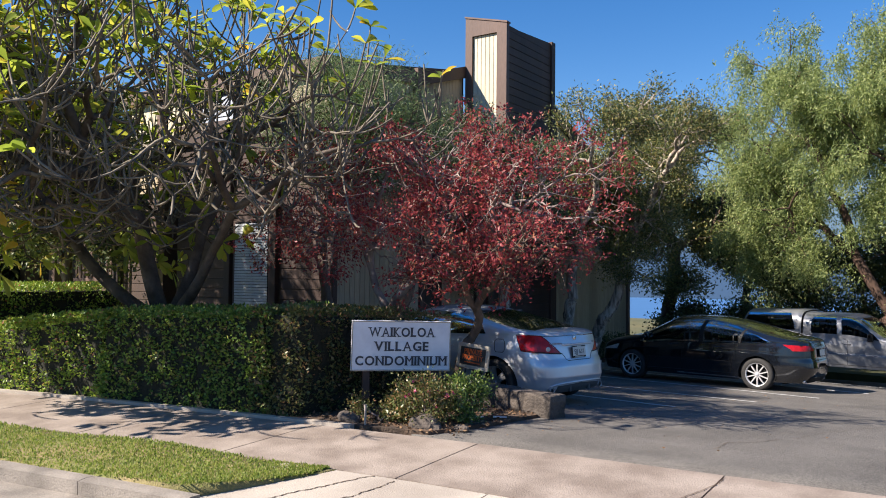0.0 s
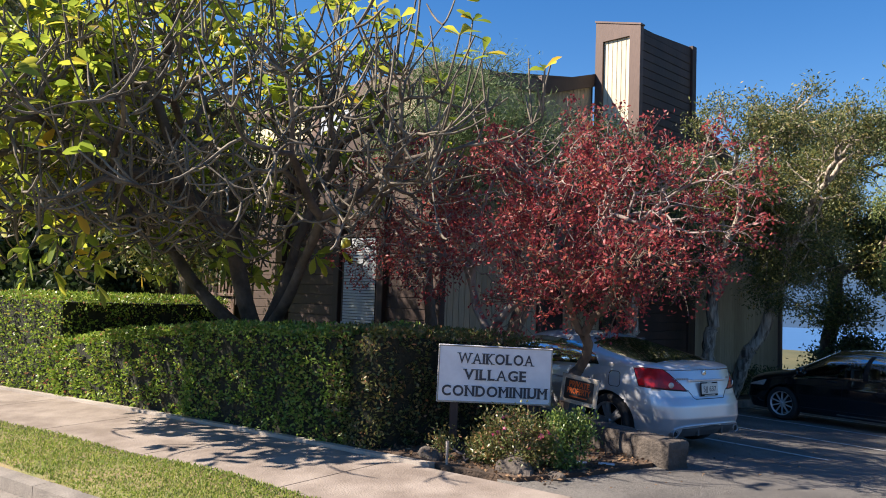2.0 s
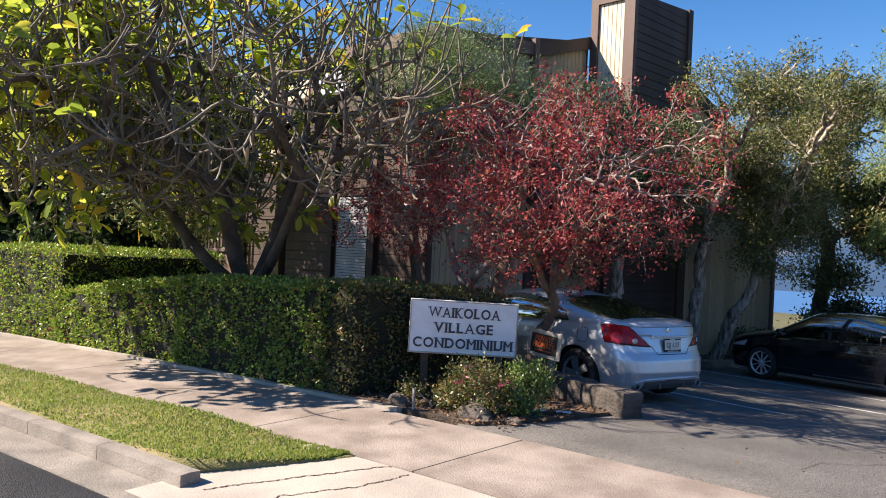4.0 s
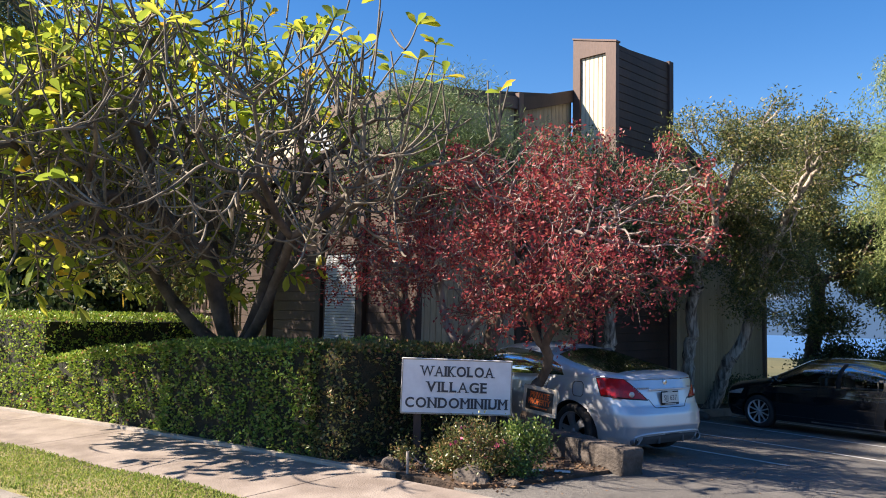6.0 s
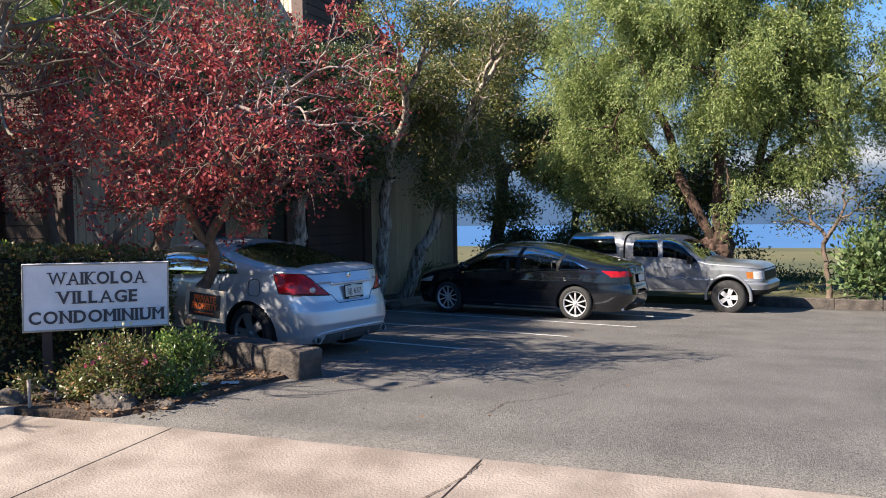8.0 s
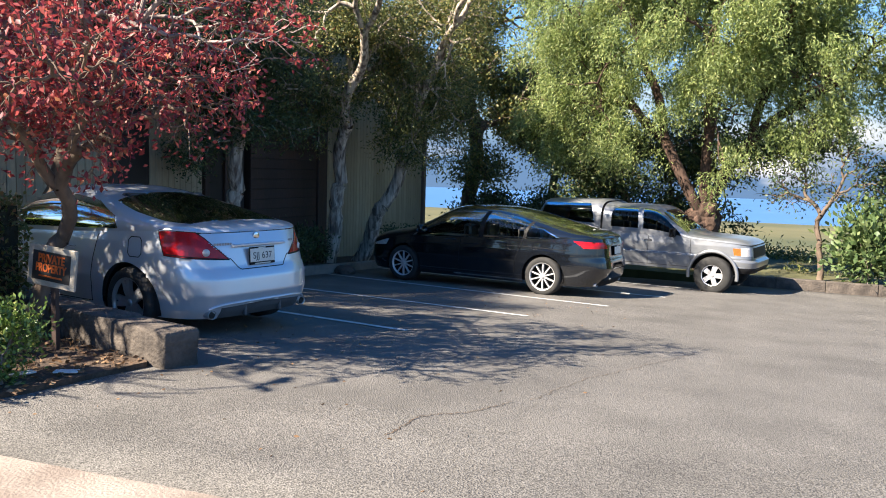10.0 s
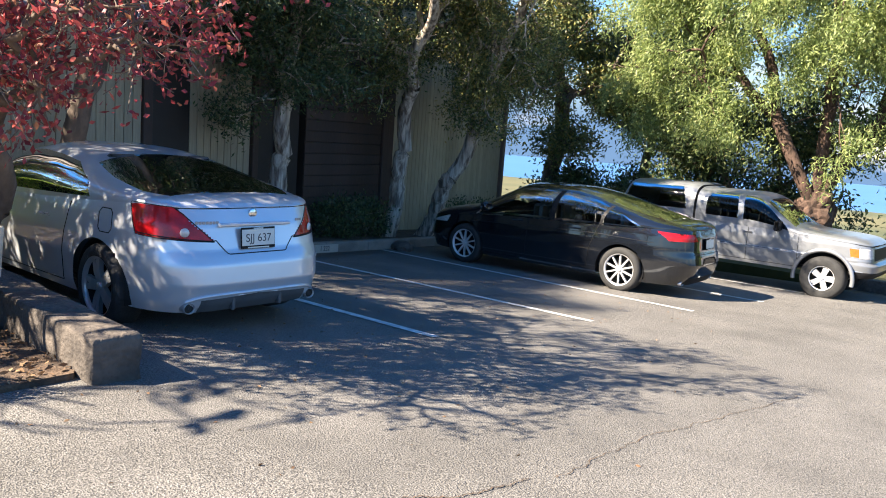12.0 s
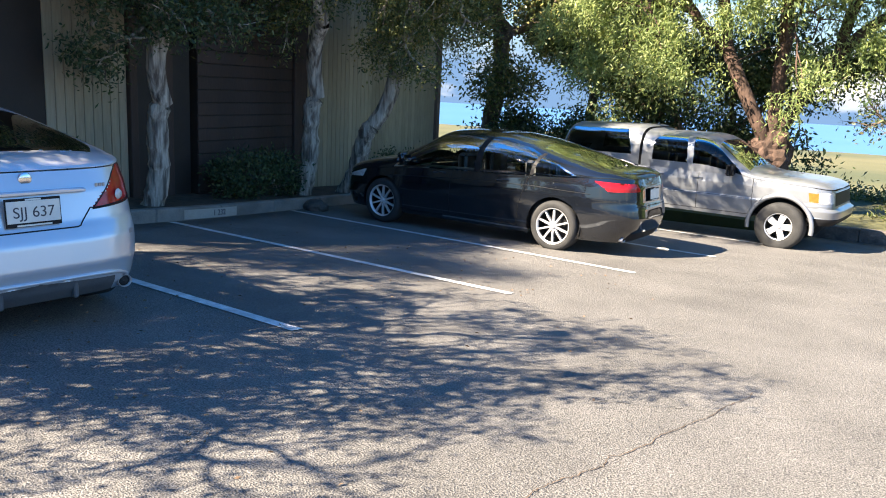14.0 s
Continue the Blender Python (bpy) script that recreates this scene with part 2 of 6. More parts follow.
    L_hedge_b=leaf_mat("dull_shaded_leaf", [(0.0, (0.065, 0.095, 0.03)), (0.5, (0.13, 0.155, 0.045)), (0.85, (0.25, 0.19, 0.075)), (1.0, (0.32, 0.145, 0.08))], 0.3, 0.38),
    L_shrub=leaf_mat("glossy_shrub_leaf", [(0.0, (0.05, 0.10, 0.025)), (0.5, (0.11, 0.19, 0.04)), (0.85, (0.22, 0.30, 0.07)), (1.0, (0.30, 0.30, 0.10))], 0.3, 0.34),
    L_pep=leaf_mat("pepper_leaf", [(0.0, (0.12, 0.175, 0.06)), (0.5, (0.25, 0.315, 0.11)), (0.85, (0.38, 0.45, 0.16)), (1.0, (0.48, 0.48, 0.20))], 0.5, 0.5),
    L_mel=leaf_mat("dull_green_leaf", [(0.0, (0.045, 0.070, 0.025)), (0.5, (0.110, 0.140, 0.045)), (0.82, (0.25, 0.25, 0.075)), (1.0, (0.38, 0.28, 0.10))], 0.3, 0.5),
    L_dk=leaf_mat("dark_green_leaf", [(0.0, (0.026, 0.050, 0.022)), (0.5, (0.054, 0.090, 0.036)), (0.9, (0.120, 0.156, 0.054)), (1.0, (0.204, 0.168, 0.072))], 0.28, 0.5),
    # dark green leaf at about 0.6, with shade put into the colour
    L_shade=leaf_mat("shaded_green_leaf", [(0.0, (0.015, 0.03, 0.012)), (0.5, (0.03, 0.055, 0.02)), (0.9, (0.07, 0.10, 0.035)), (1.0, (0.12, 0.12, 0.05))], 0.25, 0.45),
    L_brush=leaf_mat("feathery_green_leaf", [(0.0, (0.08, 0.14, 0.05)), (0.6, (0.14, 0.21, 0.08)), (1.0, (0.22, 0.27, 0.11))], 0.35, 0.5),
    L_palm=leaf_mat("palm_leaf", [(0.0, (0.05, 0.075, 0.03)), (0.6, (0.10, 0.13, 0.05)), (1.0, (0.22, 0.19, 0.10))], 0.3, 0.45),
    L_grass=leaf_mat("grass_blade", [(0.0, (0.12, 0.20, 0.035)), (0.55, (0.26, 0.33, 0.06)), (0.8, (0.33, 0.36, 0.09)), (1.0, (0.44, 0.37, 0.18))], 0.5, 0.6),
    L_litter=leaf_mat("dead_leaf", [(0.0, (0.10, 0.055, 0.03)), (0.5, (0.20, 0.11, 0.055)), (1.0, (0.32, 0.20, 0.11))], 0.1, 0.8),
    L_flower=leaf_mat("pink_flower", [(0.0, (0.55, 0.06, 0.18)), (1.0, (0.65, 0.16, 0.26))], 0.3, 0.5),
    glass_dk=glass_mat("dark_car_glass", (0.75, 0.85, 0.80), 0.30),
    glass_cl=glass_mat("car_glass", (0.90, 0.95, 0.92), 0.95),
    pane=glass_mat("window_glass", (0.8, 0.9, 0.95), 0.5),
)


# ---- mesh helpers ----
def obj(name, V, F, m, parent=None, label="", smooth=False):
    """One mesh object from vertices and faces, under a thing or a part."""
    me = bpy.data.meshes.new(name)
    V = np.asarray(V, float).reshape(-1, 3)
    if isinstance(F, np.ndarray):
        k = F.shape[1]
        me.vertices.add(len(V))
        me.vertices.foreach_set("co", V.ravel())
        me.loops.add(F.size)
        me.loops.foreach_set("vertex_index", F.ravel().astype(np.int32))
        me.polygons.add(len(F))
        me.polygons.foreach_set("loop_start", np.arange(0, F.size, k, dtype=np.int32))
        me.update(calc_edges=True)
        me.validate()
    else:
        me.from_pydata(V.tolist(), [], F)
    me.materials.append(m)
    if smooth:
        me.polygons.foreach_set("use_smooth", np.ones(len(me.polygons), bool))
    ob = new(name, me)
    if parent is not None:
        ob.parent = parent
    if label:
        ob["label"] = label
    return ob


def empty(name, m=None, label="", category="", group="", kind=""):
    ob = new(name)
    if m is not None:
        ob.matrix_basis = m
    return tagged(ob, label, category, group, kind)


def join(*pieces):
    """Several (V, F-as-list) into one."""
    V, F, o = [], [], 0
    for v, f in pieces:
        v = np.asarray(v, float).reshape(-1, 3)
        V.append(v)
        F += [[i + o for i in q] for q in f]
        o += len(v)
    return np.vstack(V), F


def box(c, s, rz=0.0, bev=0.006):
    """A box with chamfered edges: centre, size, turn about z in degrees."""
    h = np.array(s, float) / 2
    b = min(bev, h.min() * 0.45)
    V = []
    for sx in (-1, 1):
        for sy in (-1, 1):
            for sz in (-1, 1):
                sg = np.array((sx, sy, sz))
                for ax in range(3):
                    p = h - b
                    p = p.copy()
                    p[ax] = h[ax]
                    V.append(sg * p)
    V = np.array(V)
    idx = lambda x, y, z, a: ((x * 2 + y) * 2 + z) * 3 + a
    F = []
    for a in range(3):
        u, w = (a + 1) % 3, (a + 2) % 3
        for s0 in (0, 1):
            q = []
            for cu, cw in ((0, 0), (1, 0), (1, 1), (0, 1)):
                t = [0, 0, 0]
                t[a], t[u], t[w] = s0, cu, cw
                q.append(idx(*t, a))
            F.append(q if s0 else q[::-1])
        for cu in (0, 1):
            for cw in (0, 1):
                t0, t1 = [0, 0, 0], [0, 0, 0]
                t0[a], t1[a] = 0, 1
                t0[u] = t1[u] = cu
                t0[w] = t1[w] = cw
                q = [idx(*t0, u), idx(*t1, u), idx(*t1, w), idx(*t0, w)]
                F.append(q if (cu == cw) else q[::-1])
    for x in (0, 1):
        for y in (0, 1):
            for z in (0, 1):
                q = [idx(x, y, z, 0), idx(x, y, z, 1), idx(x, y, z, 2)]
                F.append(q if (x + y + z) % 2 else q[::-1])
    r = radians(rz)
    R = np.array([[math.cos(r), -math.sin(r), 0], [math.sin(r), math.cos(r), 0], [0, 0, 1]])
    return V @ R.T + np.array(c), F


def prism(poly, z0, z1):
    """An upright prism over a plan polygon; z0 and z1 are numbers or functions of (x, y)."""
    n = len(poly)
    f0 = z0 if callable(z0) else (lambda x, y: z0)
    f1 = z1 if callable(z1) else (lambda x, y: z1)
    V = [(x, y, f0(x, y)) for x, y in poly] + [(x, y, f1(x, y)) for x, y in poly]
    F = [list(range(n))[::-1], list(range(n, 2 * n))] + [[i, (i + 1) % n, n + (i + 1) % n, n + i] for i in range(n)]
    return V, F


def lathe(profile, seg=32):
    """Profile of (radius, y) turned about the y axis."""
    a = np.linspace(0, 2 * np.pi, seg, endpoint=False)
    V, n = [], len(profile)
    for r, y in profile:
        V.append(np.stack([r * np.cos(a), np.full(seg, y), r * np.sin(a)], 1))
    F = [[i * seg + j, i * seg + (j + 1) % seg, (i + 1) * seg + (j + 1) % seg, (i + 1) * seg + j] for i in range(n - 1) for j in range(seg)]
    return np.vstack(V), F


def tubes(lines, sides=6):
    """Polylines [(points, radii)] as tapered tubes in one quad mesh."""
    VV, FF, o = [], [], 0
    a = np.linspace(0, 2 * np.pi, sides, endpoint=False)
    ca, sa = np.cos(a)[:, None], np.sin(a)[:, None]
    for P, R in lines:
        P = np.asarray(P, float)
        T = np.gradient(P, axis=0)
        T /= np.linalg.norm(T, axis=1, keepdims=True) + 1e-9
        ref = np.array((0.31, 0.52, 0.80)) if abs(T[0] @ np.array((0.31, 0.52, 0.80))) < 0.9 else np.array((1.0, 0, 0))
        A = np.cross(T, ref)
        A /= np.linalg.norm(A, axis=1, keepdims=True) + 1e-9
        B = np.cross(T, A)
        for p, x, y, r in zip(P, A, B, R):
            VV.append(p + r * (ca * x + sa * y))
        n = len(P)
        i, j = np.meshgrid(np.arange(n - 1), np.arange(sides), indexing="ij")
        i, j = i.ravel(), j.ravel()
        k = (j + 1) % sides
        FF.append(np.stack([i * sides + j, i * sides + k, (i + 1) * sides + k, (i + 1) * sides + j], 1) + o)
        o += n * sides
    return np.vstack(VV), np.vstack(FF)


def leaf_cloud(P, D, rng, length, width, fold=0.25, tri=True):
    """A folded leaf of two triangles at each point P, pointing along D; length and width may be arrays."""
    n = len(P)
    D = D / (np.linalg.norm(D, axis=1, keepdims=True) + 1e-9)
    S = np.cross(D, rng.normal(size=(n, 3)))
    S /= np.linalg.norm(S, axis=1, keepdims=True) + 1e-9
    N = np.cross(S, D)
    L = np.broadcast_to(np.asarray(length, float), (n,))[:, None] * rng.uniform(0.7, 1.3, (n, 1))
    W = np.broadcast_to(np.asarray(width, float), (n,))[:, None] * rng.uniform(0.75, 1.25, (n, 1)) / 2
    mid = P + D * L * 0.5
    V = np.stack([P, mid + S * W + N * W * fold, P + D * L, mid - S * W + N * W * fold], 1).reshape(-1, 3)
    b = np.arange(n)[:, None] * 4
    return V, np.concatenate([b + np.array([[0, 1, 2]]), b + np.array([[0, 2, 3]])])


def unit(v):
    return v / (np.linalg.norm(v, axis=-1, keepdims=True) + 1e-9)


def crown_points(rng, blobs, n, inner=0.35, flat=0.0, gap=-0.24, freq=1.5):
    """Points in a union of ellipsoids [(cx, cy, cz, rx, ry, rz)], thinned by noise so that gaps stay."""
    vol = np.array([b[3] * b[4] * b[5] for b in blobs])
    out = []
    while len(out) < n:
        b = blobs[rng.choice(len(blobs), p=vol / vol.sum())]
        d = unit(rng.normal(size=3)) * rng.uniform(inner, 1) ** 0.5
        if d[2] < -1 + flat:
            continue
        p = np.array(b[:3]) + d * np.array(b[3:])
        if noise.noise(Vector(p * freq)) > gap:
            out.append(p)
    return np.array(out)


def grow(rng, root, pts, r_tip, power=0.42, step=0.42, sag=0.0, wob=0.12):
    """Limbs from root to every point, by halving the points again and again. Returns tubes and the directions at the tips."""
    lines, tips, dirs = [], [], []

    def seg(a, b, ra, rb, bend):
        d = b - a
        ln = np.linalg.norm(d)
        k = 5 if ln > 0.8 else 4 if ln > 0.3 else 3
        t = np.linspace(0, 1, k)[:, None]
        off = rng.normal(size=3) * wob * ln
        P = a + d * t + (off + bend * ln) * (t * (1 - t)) * 2
        lines.append((P, np.linspace(ra, rb, k)))
        return unit(P[-1] - P[-2])

    def go(node, P, r, depth):
        if len(P) == 1:
            d = seg(node, P[0], r, r_tip * 0.6, np.array((0, 0, -sag)))
            tips.append(P[0])
            dirs.append(d)
            return
        c = P.mean(0)
        nxt = node + (c - node) * (step if depth else 0.25)
        r2 = r_tip * len(P) ** power
        if depth:
            seg(node, nxt, r, r2, np.array((0, 0, -sag)))
        else:
            nxt = node
        X = P - nxt
        X = X - X.mean(0)
        w = np.linalg.eigh(X.T @ X)[1][:, -1] + rng.normal(size=3) * 0.15
        s = X @ w
        cut = np.median(s)
        left = s <= cut
        if left.all() or not left.any():
            left = np.arange(len(P)) < len(P) // 2
        go(nxt, P[left], r2 * 0.93, depth + 1)
        go(nxt, P[~left], r2 * 0.86, depth + 1)

    go(np.array(root, float), pts, r_tip * len(pts) ** power, 1)
    return lines, np.array(tips), np.array(dirs)


# ---- ground ----
def back(x):
    """Back edge of the sidewalk."""
    d = x + 3.95
    return 7.55 + (0.06 * d if d > 0 else 0.10 * d - 0.007 * d * d * (1 if d > -14 else 14 / -d))


def lot_z(x, y):
    """Height of the lot, falling towards the sea."""
    if y < 9.0:
        return -0.14
    if y < 10.2:
        return -0.14 - 0.0288 * (y - 9.0) ** 2
    if y < 16.5:
        return -0.1815 - 0.069 * (y - 10.2)
    return -0.616 - 0.052 * (y - 16.5) if y < 26 else -1.11 - 0.02 * (y - 26)


def far_z(x, y):
    if y > 75:
        return max(-83.5, -2.0 - 0.062 * (y - 75) - 0.25)
    if y > 30:
        return -1.19 - 0.018 * (y - 30) - 0.05
    if y < back(x) - 0.3:
        return -0.45
    return lot_z(x, y) - 0.09


def sheet(name, xs, ys, zf, m, **kw):
    xs, ys = np.asarray(xs, float), np.asarray(ys, float)
    V = [(x, y, zf(x, y)) for y in ys for x in xs]
    n = len(xs)
    F = [[j * n + i, j * n + i + 1, (j + 1) * n + i + 1, (j + 1) * n + i] for j in range(len(ys) - 1) for i in range(n - 1)]
    return tagged(obj(name, V, F, m, smooth=True), kind="structure", **kw)


def strip(xs, f0, f1, z, drop=0.0, across=1):
    """A ribbon between two edge curves of x, with a skirt of depth drop round it."""
    V, F, k = [], [], across + 1
    for x in xs:
        for i in range(k):
            y = f0(x) + (f1(x) - f0(x)) * i / across
            V.append((x, y, z(x, y)))
    for j in range(len(xs) - 1):
        for i in range(across):
            F.append([j * k + i, (j + 1) * k + i, (j + 1) * k + i + 1, j * k + i + 1])
    if drop:
        rim = [j * k for j in range(len(xs))] + [(len(xs) - 1) * k + i for i in range(1, k)] + [j * k + k - 1 for j in range(len(xs) - 2, -1, -1)] + list(range(k - 2, 0, -1))
        o = len(V)
        V += [(V[i][0], V[i][1], V[i][2] - drop) for i in rim]
        for a in range(len(rim)):
            b = (a + 1) % len(rim)
            F.append([rim[a], o + a, o + b, rim[b]])
    return V, F


xs_far = [-4000, -1500, -500, -150, -60, -40, *np.arange(-30, 14, 1.0), 20, 40, 100, 400, 1500, 4000]
ys_far = [-600, -100, -30, -10, *np.arange(-4, 34, 1.0), 45, 60, 75, 80, 110, 200, 500, 1000, 1390, 1600]
sheet("ground", xs_far, ys_far, far_z, M["field"], label="sunlit grass falling away to the sea", category="ground")
tagged(obj("water", [(-9000, 1300, -82.5), (9000, 1300, -82.5), (9000, 4000, -82.5), (-9000, 4000, -82.5)], [[0, 1, 2, 3]], M["sea"]), "deep blue sea below the horizon", "sea", kind="structure")

asph_x = [*np.arange(-8.1, 9.01, 0.57)]
V, F = strip(asph_x, lambda x: back(x) if x > -4.6 else back(-4.6) + (-4.6 - x) * 0.45, lambda x: 23.6, lambda x, y: lot_z(x, y), 0.05, 34)
tagged(obj("pavement", V, F, M["asphalt"], smooth=True), "worn grey asphalt of the parking lot", "asphalt", kind="structure")
st_x = np.arange(-60, 30, 2.0)
V, F = strip(st_x, lambda x: -12.0, lambda x: back(x) - 2.7 if x < -4.7 else 4.3, lambda x, y: -0.355, 0.05, 3)
tagged(obj("road", V, F, M["street"], smooth=True), "grey asphalt street along the sidewalk", "road", kind="structure")


def walk_z(x, y):
    return -0.13 - 0.055 * max(0, back(x) - y)


# sidewalk slabs, each about 1.9 m long; the drive crossing is cut by the same joints
walk_ob = empty("sidewalk", label="brown weathered concrete sidewalk slabs with dark joints", category="sidewalk", kind="structure")
joints = [*np.arange(-39.95, -4, 2.0), -3.95 - 0.0, -1.58, 0.9, 3.3, 5.7, 8.2, 10.7]
joints = sorted(set(round(float(j), 2) for j in joints))
SLABS = []
for a, b in zip(joints[:-1], joints[1:]):
    xs = np.linspace(a + 0.008, b - 0.008, 4)
    V, F = strip(xs, lambda x: back(x) - 1.36, lambda x: back(x) - 0.012, walk_z, 0.10, 2)
    SLABS.append((V, F))
for V, F in SLABS:
    obj("slab", V, F, M["walk"], walk_ob)
V, F = strip(np.arange(-40, 11, 1.0), lambda x: back(x) - 1.37, lambda x: back(x), lambda x, y: walk_z(x, y) - 0.02, 0.05, 2)
obj("joint_bed", V, F, M["soil"], walk_ob)
# raised pale edging at the foot of the hedge
V, F = strip(np.arange(-14.0, -5.0, 0.5), lambda x: back(x) + 0.0, lambda x: back(x) + 0.09, lambda x, y: -0.095, 0.08)
tagged(obj("edging", V, F, M["apron"]), "pale concrete edging along the hedge foot", "edging", kind="structure")

# drive apron, in panels
apron = empty("drive_apron", label="pale cracked concrete drive apron", category="driveway", kind="structure")
for a, b in ((-5.15, -3.05), (-3.05, -1.3), (-1.3, 0.6), (0.6, 2.6), (2.6, 4.6)):
    xs = np.linspace(a + 0.006, b - 0.006, 4)
    sl = (lambda x, y: walk_z(x, back(x) - 1.38) - 0.085 * max(0.0, back(x) - 1.38 - y))
    V, F = strip(xs, lambda x: 4.25, lambda x: back(x) - 1.385, sl, 0.06, 3)
    obj("panel", V, F, M["apron"], apron)

# kerb and lawn strip
kx = np.arange(-40.9, -4.8, 1.2)
kerb = empty("kerb", label="worn grey concrete street kerb", category="kerb", kind="structure")
for a, b in zip(kx[:-1], kx[1:]):
    xs = np.linspace(a + 0.004, b - 0.004, 3)
    V, F = strip(xs, lambda x: back(x) - 2.72, lambda x: back(x) - 2.56, lambda x, y: -0.215 - (0.012 if y < back(x) - 2.65 else 0), 0.18, 2)
    obj("kerb_stone", V, F, M["kerb"], kerb)
V, F = strip(kx, lambda x: back(x) - 3.15, lambda x: back(x) - 2.725, lambda x, y: -0.35 + 0.006, 0.05, 1)
obj("gutter", V, F, M["kerb"], kerb)


def lawn_front(x):
    return back(x) - 2.555 + (0 if x < -5.2 else 1.17 * ((x + 5.2) / 0.65) ** 1.15)


def lawn_end(x):
    return back(x) - 1.375


def lawn_z(x, y):
    return -0.20 + 0.025 * math.sin(x * 2.1) * math.sin(y * 3)


V, F = strip([*np.arange(-40, -6.0, 0.7), -5.6, -5.2, -5.0, -4.8, -4.65, -4.56], lambda x: lawn_front(x), lawn_end, lawn_z, 0.1, 4)
verge = tagged(obj("lawn", V, F, M["lawn"], smooth=True), "mown green lawn strip between kerb and sidewalk", "lawn", kind="structure")
rng = np.random.default_rng(5)
n = 42000
gx = -4.65 - rng.uniform(0, 1, n) ** 1.5 * 14
gy = np.array([lawn_front(x) for x in gx])
ge = np.array([lawn_end(x) for x in gx])
gy = gy + (ge - gy) * rng.uniform(-0.01, 1.02, n)
P = np.stack([gx, gy, [lawn_z(x, y) - 0.005 for x, y in zip(gx, gy)]], 1)
D = rng.normal(size=(n, 3)) * 0.55 + np.array((0, 0, 1))
V, F = leaf_cloud(P, D, rng, 0.034, 0.012)
tagged(obj("grass", V, F, M["L_grass"]), "short sunlit grass blades on the verge", "grass", kind="stuff")
# lawn past the hedge
V, F = strip(np.arange(-60, -14.4, 1.5), lambda x: back(x) + 0.02, lambda x: 30, lambda x, y: -0.10, 0.05, 4)
tagged(obj("lawn", V, F, M["far_lawn"]), "bright mown lawn beyond the hedge", "lawn", kind="structure")
# bed in front of the building, and the far bed past the trucks
bed = [(-14.3, back(-14.3) + 0.09), (-9.5, back(-9.5) + 0.09), (-5.0, back(-5.0) + 0.09), (-4.62, 7.62), (-4.35, 8.4), (-4.2, 9.3), (-4.6, 9.7), (-8.1, 10.4), (-8.1, 26.4), (-9.8, 26.4), (-9.8, 11.8), (-14.3, 11.8)]
V, F = prism(bed, -1.3, lambda x, y: lot_z(x, y) + (0.04 if y < 11 else 0.10))
tagged(obj("planting_bed", V, F, M["soil"]), "dark soil bed with leaf litter under the trees", "soil", kind="structure")
far_bed = [(-9.8, 24.4), (-3.0, 24.2), (-0.6, 23.75), (9, 23.2), (9, 31), (-9.8, 31)]
V, F = prism(far_bed, -2.2, lambda x, y: -0.86)
tagged(obj("planting_bed", V, F, M["field"]), "green weedy bed behind the far kerb", "soil", kind="structure")


def kerb_run(p, q, h, w, m, label, n):
    k = empty("kerb", label=label, category="kerb", kind="structure")
    p, q = np.array(p), np.array(q)
    ang = math.degrees(math.atan2(*(q - p)[::-1]))
    ln = np.linalg.norm(q - p) / n
    for i in range(n):
        c = p + (q - p) * (i + 0.5) / n
        V, F = box((0, 0, h / 2 - 0.06), (ln - 0.006, w, h + 0.12), 0, 0.015)
        e = (q - p) / np.linalg.norm(q - p) * ln / 2
        fall = math.degrees(math.atan2(lot_z(*(c - e)) - lot_z(*(c + e)), ln))
        Wk = pose(c[0], c[1], (lot_z(*(c - e)) + lot_z(*(c + e))) / 2, 0, 0, ang) @ pose(0, 0, 0, 0, fall, 0)
        obj("kerb_stone", [Wk @ Vector(v) for v in V], F, m, k)


kerb_run((-8.15, 10.7), (-8.15, 26.2), 0.17, 0.16, M["kerb"], "grey concrete kerb of the planting bed by the wall", 13)
kerb_run((-0.9, 23.75), (9, 23.1), 0.24, 0.2, M["stone"], "low grey stone kerb at the far edge of the lot", 10)

# parking lines
LINES = [((-3.50, 12.30), (-8.0, 13.16)), ((-2.90, 14.70), (-8.0, 15.66)), ((-2.30, 17.0), (-8.0, 18.2)), ((-1.72, 19.25), (-8.0, 20.5)), ((-1.12, 21.5), (-8.0, 22.8))]
for p, q in LINES:
    p, q = np.array(p), np.array(q)
    d = (q - p) / np.linalg.norm(q - p)
    s = np.array((-d[1], d[0])) * 0.05
    V, F = [], []
    for i in range(13):
        c = p + (q - p) * i / 12
        for e in (c - s, c + s):
            V.append((*e, lot_z(*e) + 0.007))
    F = [[2 * i, 2 * i + 1, 2 * i + 3, 2 * i + 2] for i in range(12)]
    tagged(obj("parking_line", V, F, M["line"]), "worn white painted parking bay line", "road marking", "parking bay lines", kind="structure")

# ---- building ----
def boards(wall, axis, at, a0, a1, z0, z1, w, m, face=1, name="board", proud=0.022):
    """Upright boards over a wall: axis 'x' is a wall of constant x, running along y. z1 may be a function."""
    n = max(1, round((a1 - a0) / w))
    w = (a1 - a0) / n
    for i in range(n):
        c = a0 + (i + 0.5) * w
        top = z1(c) if callable(z1) else z1
        bot = z0(c) if callable(z0) else z0
        if axis == "x":
            V, F = box((at + face * proud / 2, c, (bot + top) / 2), (proud, w - 0.010, top - bot), 0, 0.005)
        else:
            V, F = box((c, at + face * proud / 2, (bot + top) / 2), (w - 0.010, proud, top - bot), 0, 0.005)
        obj(name, V, F, m, wall)


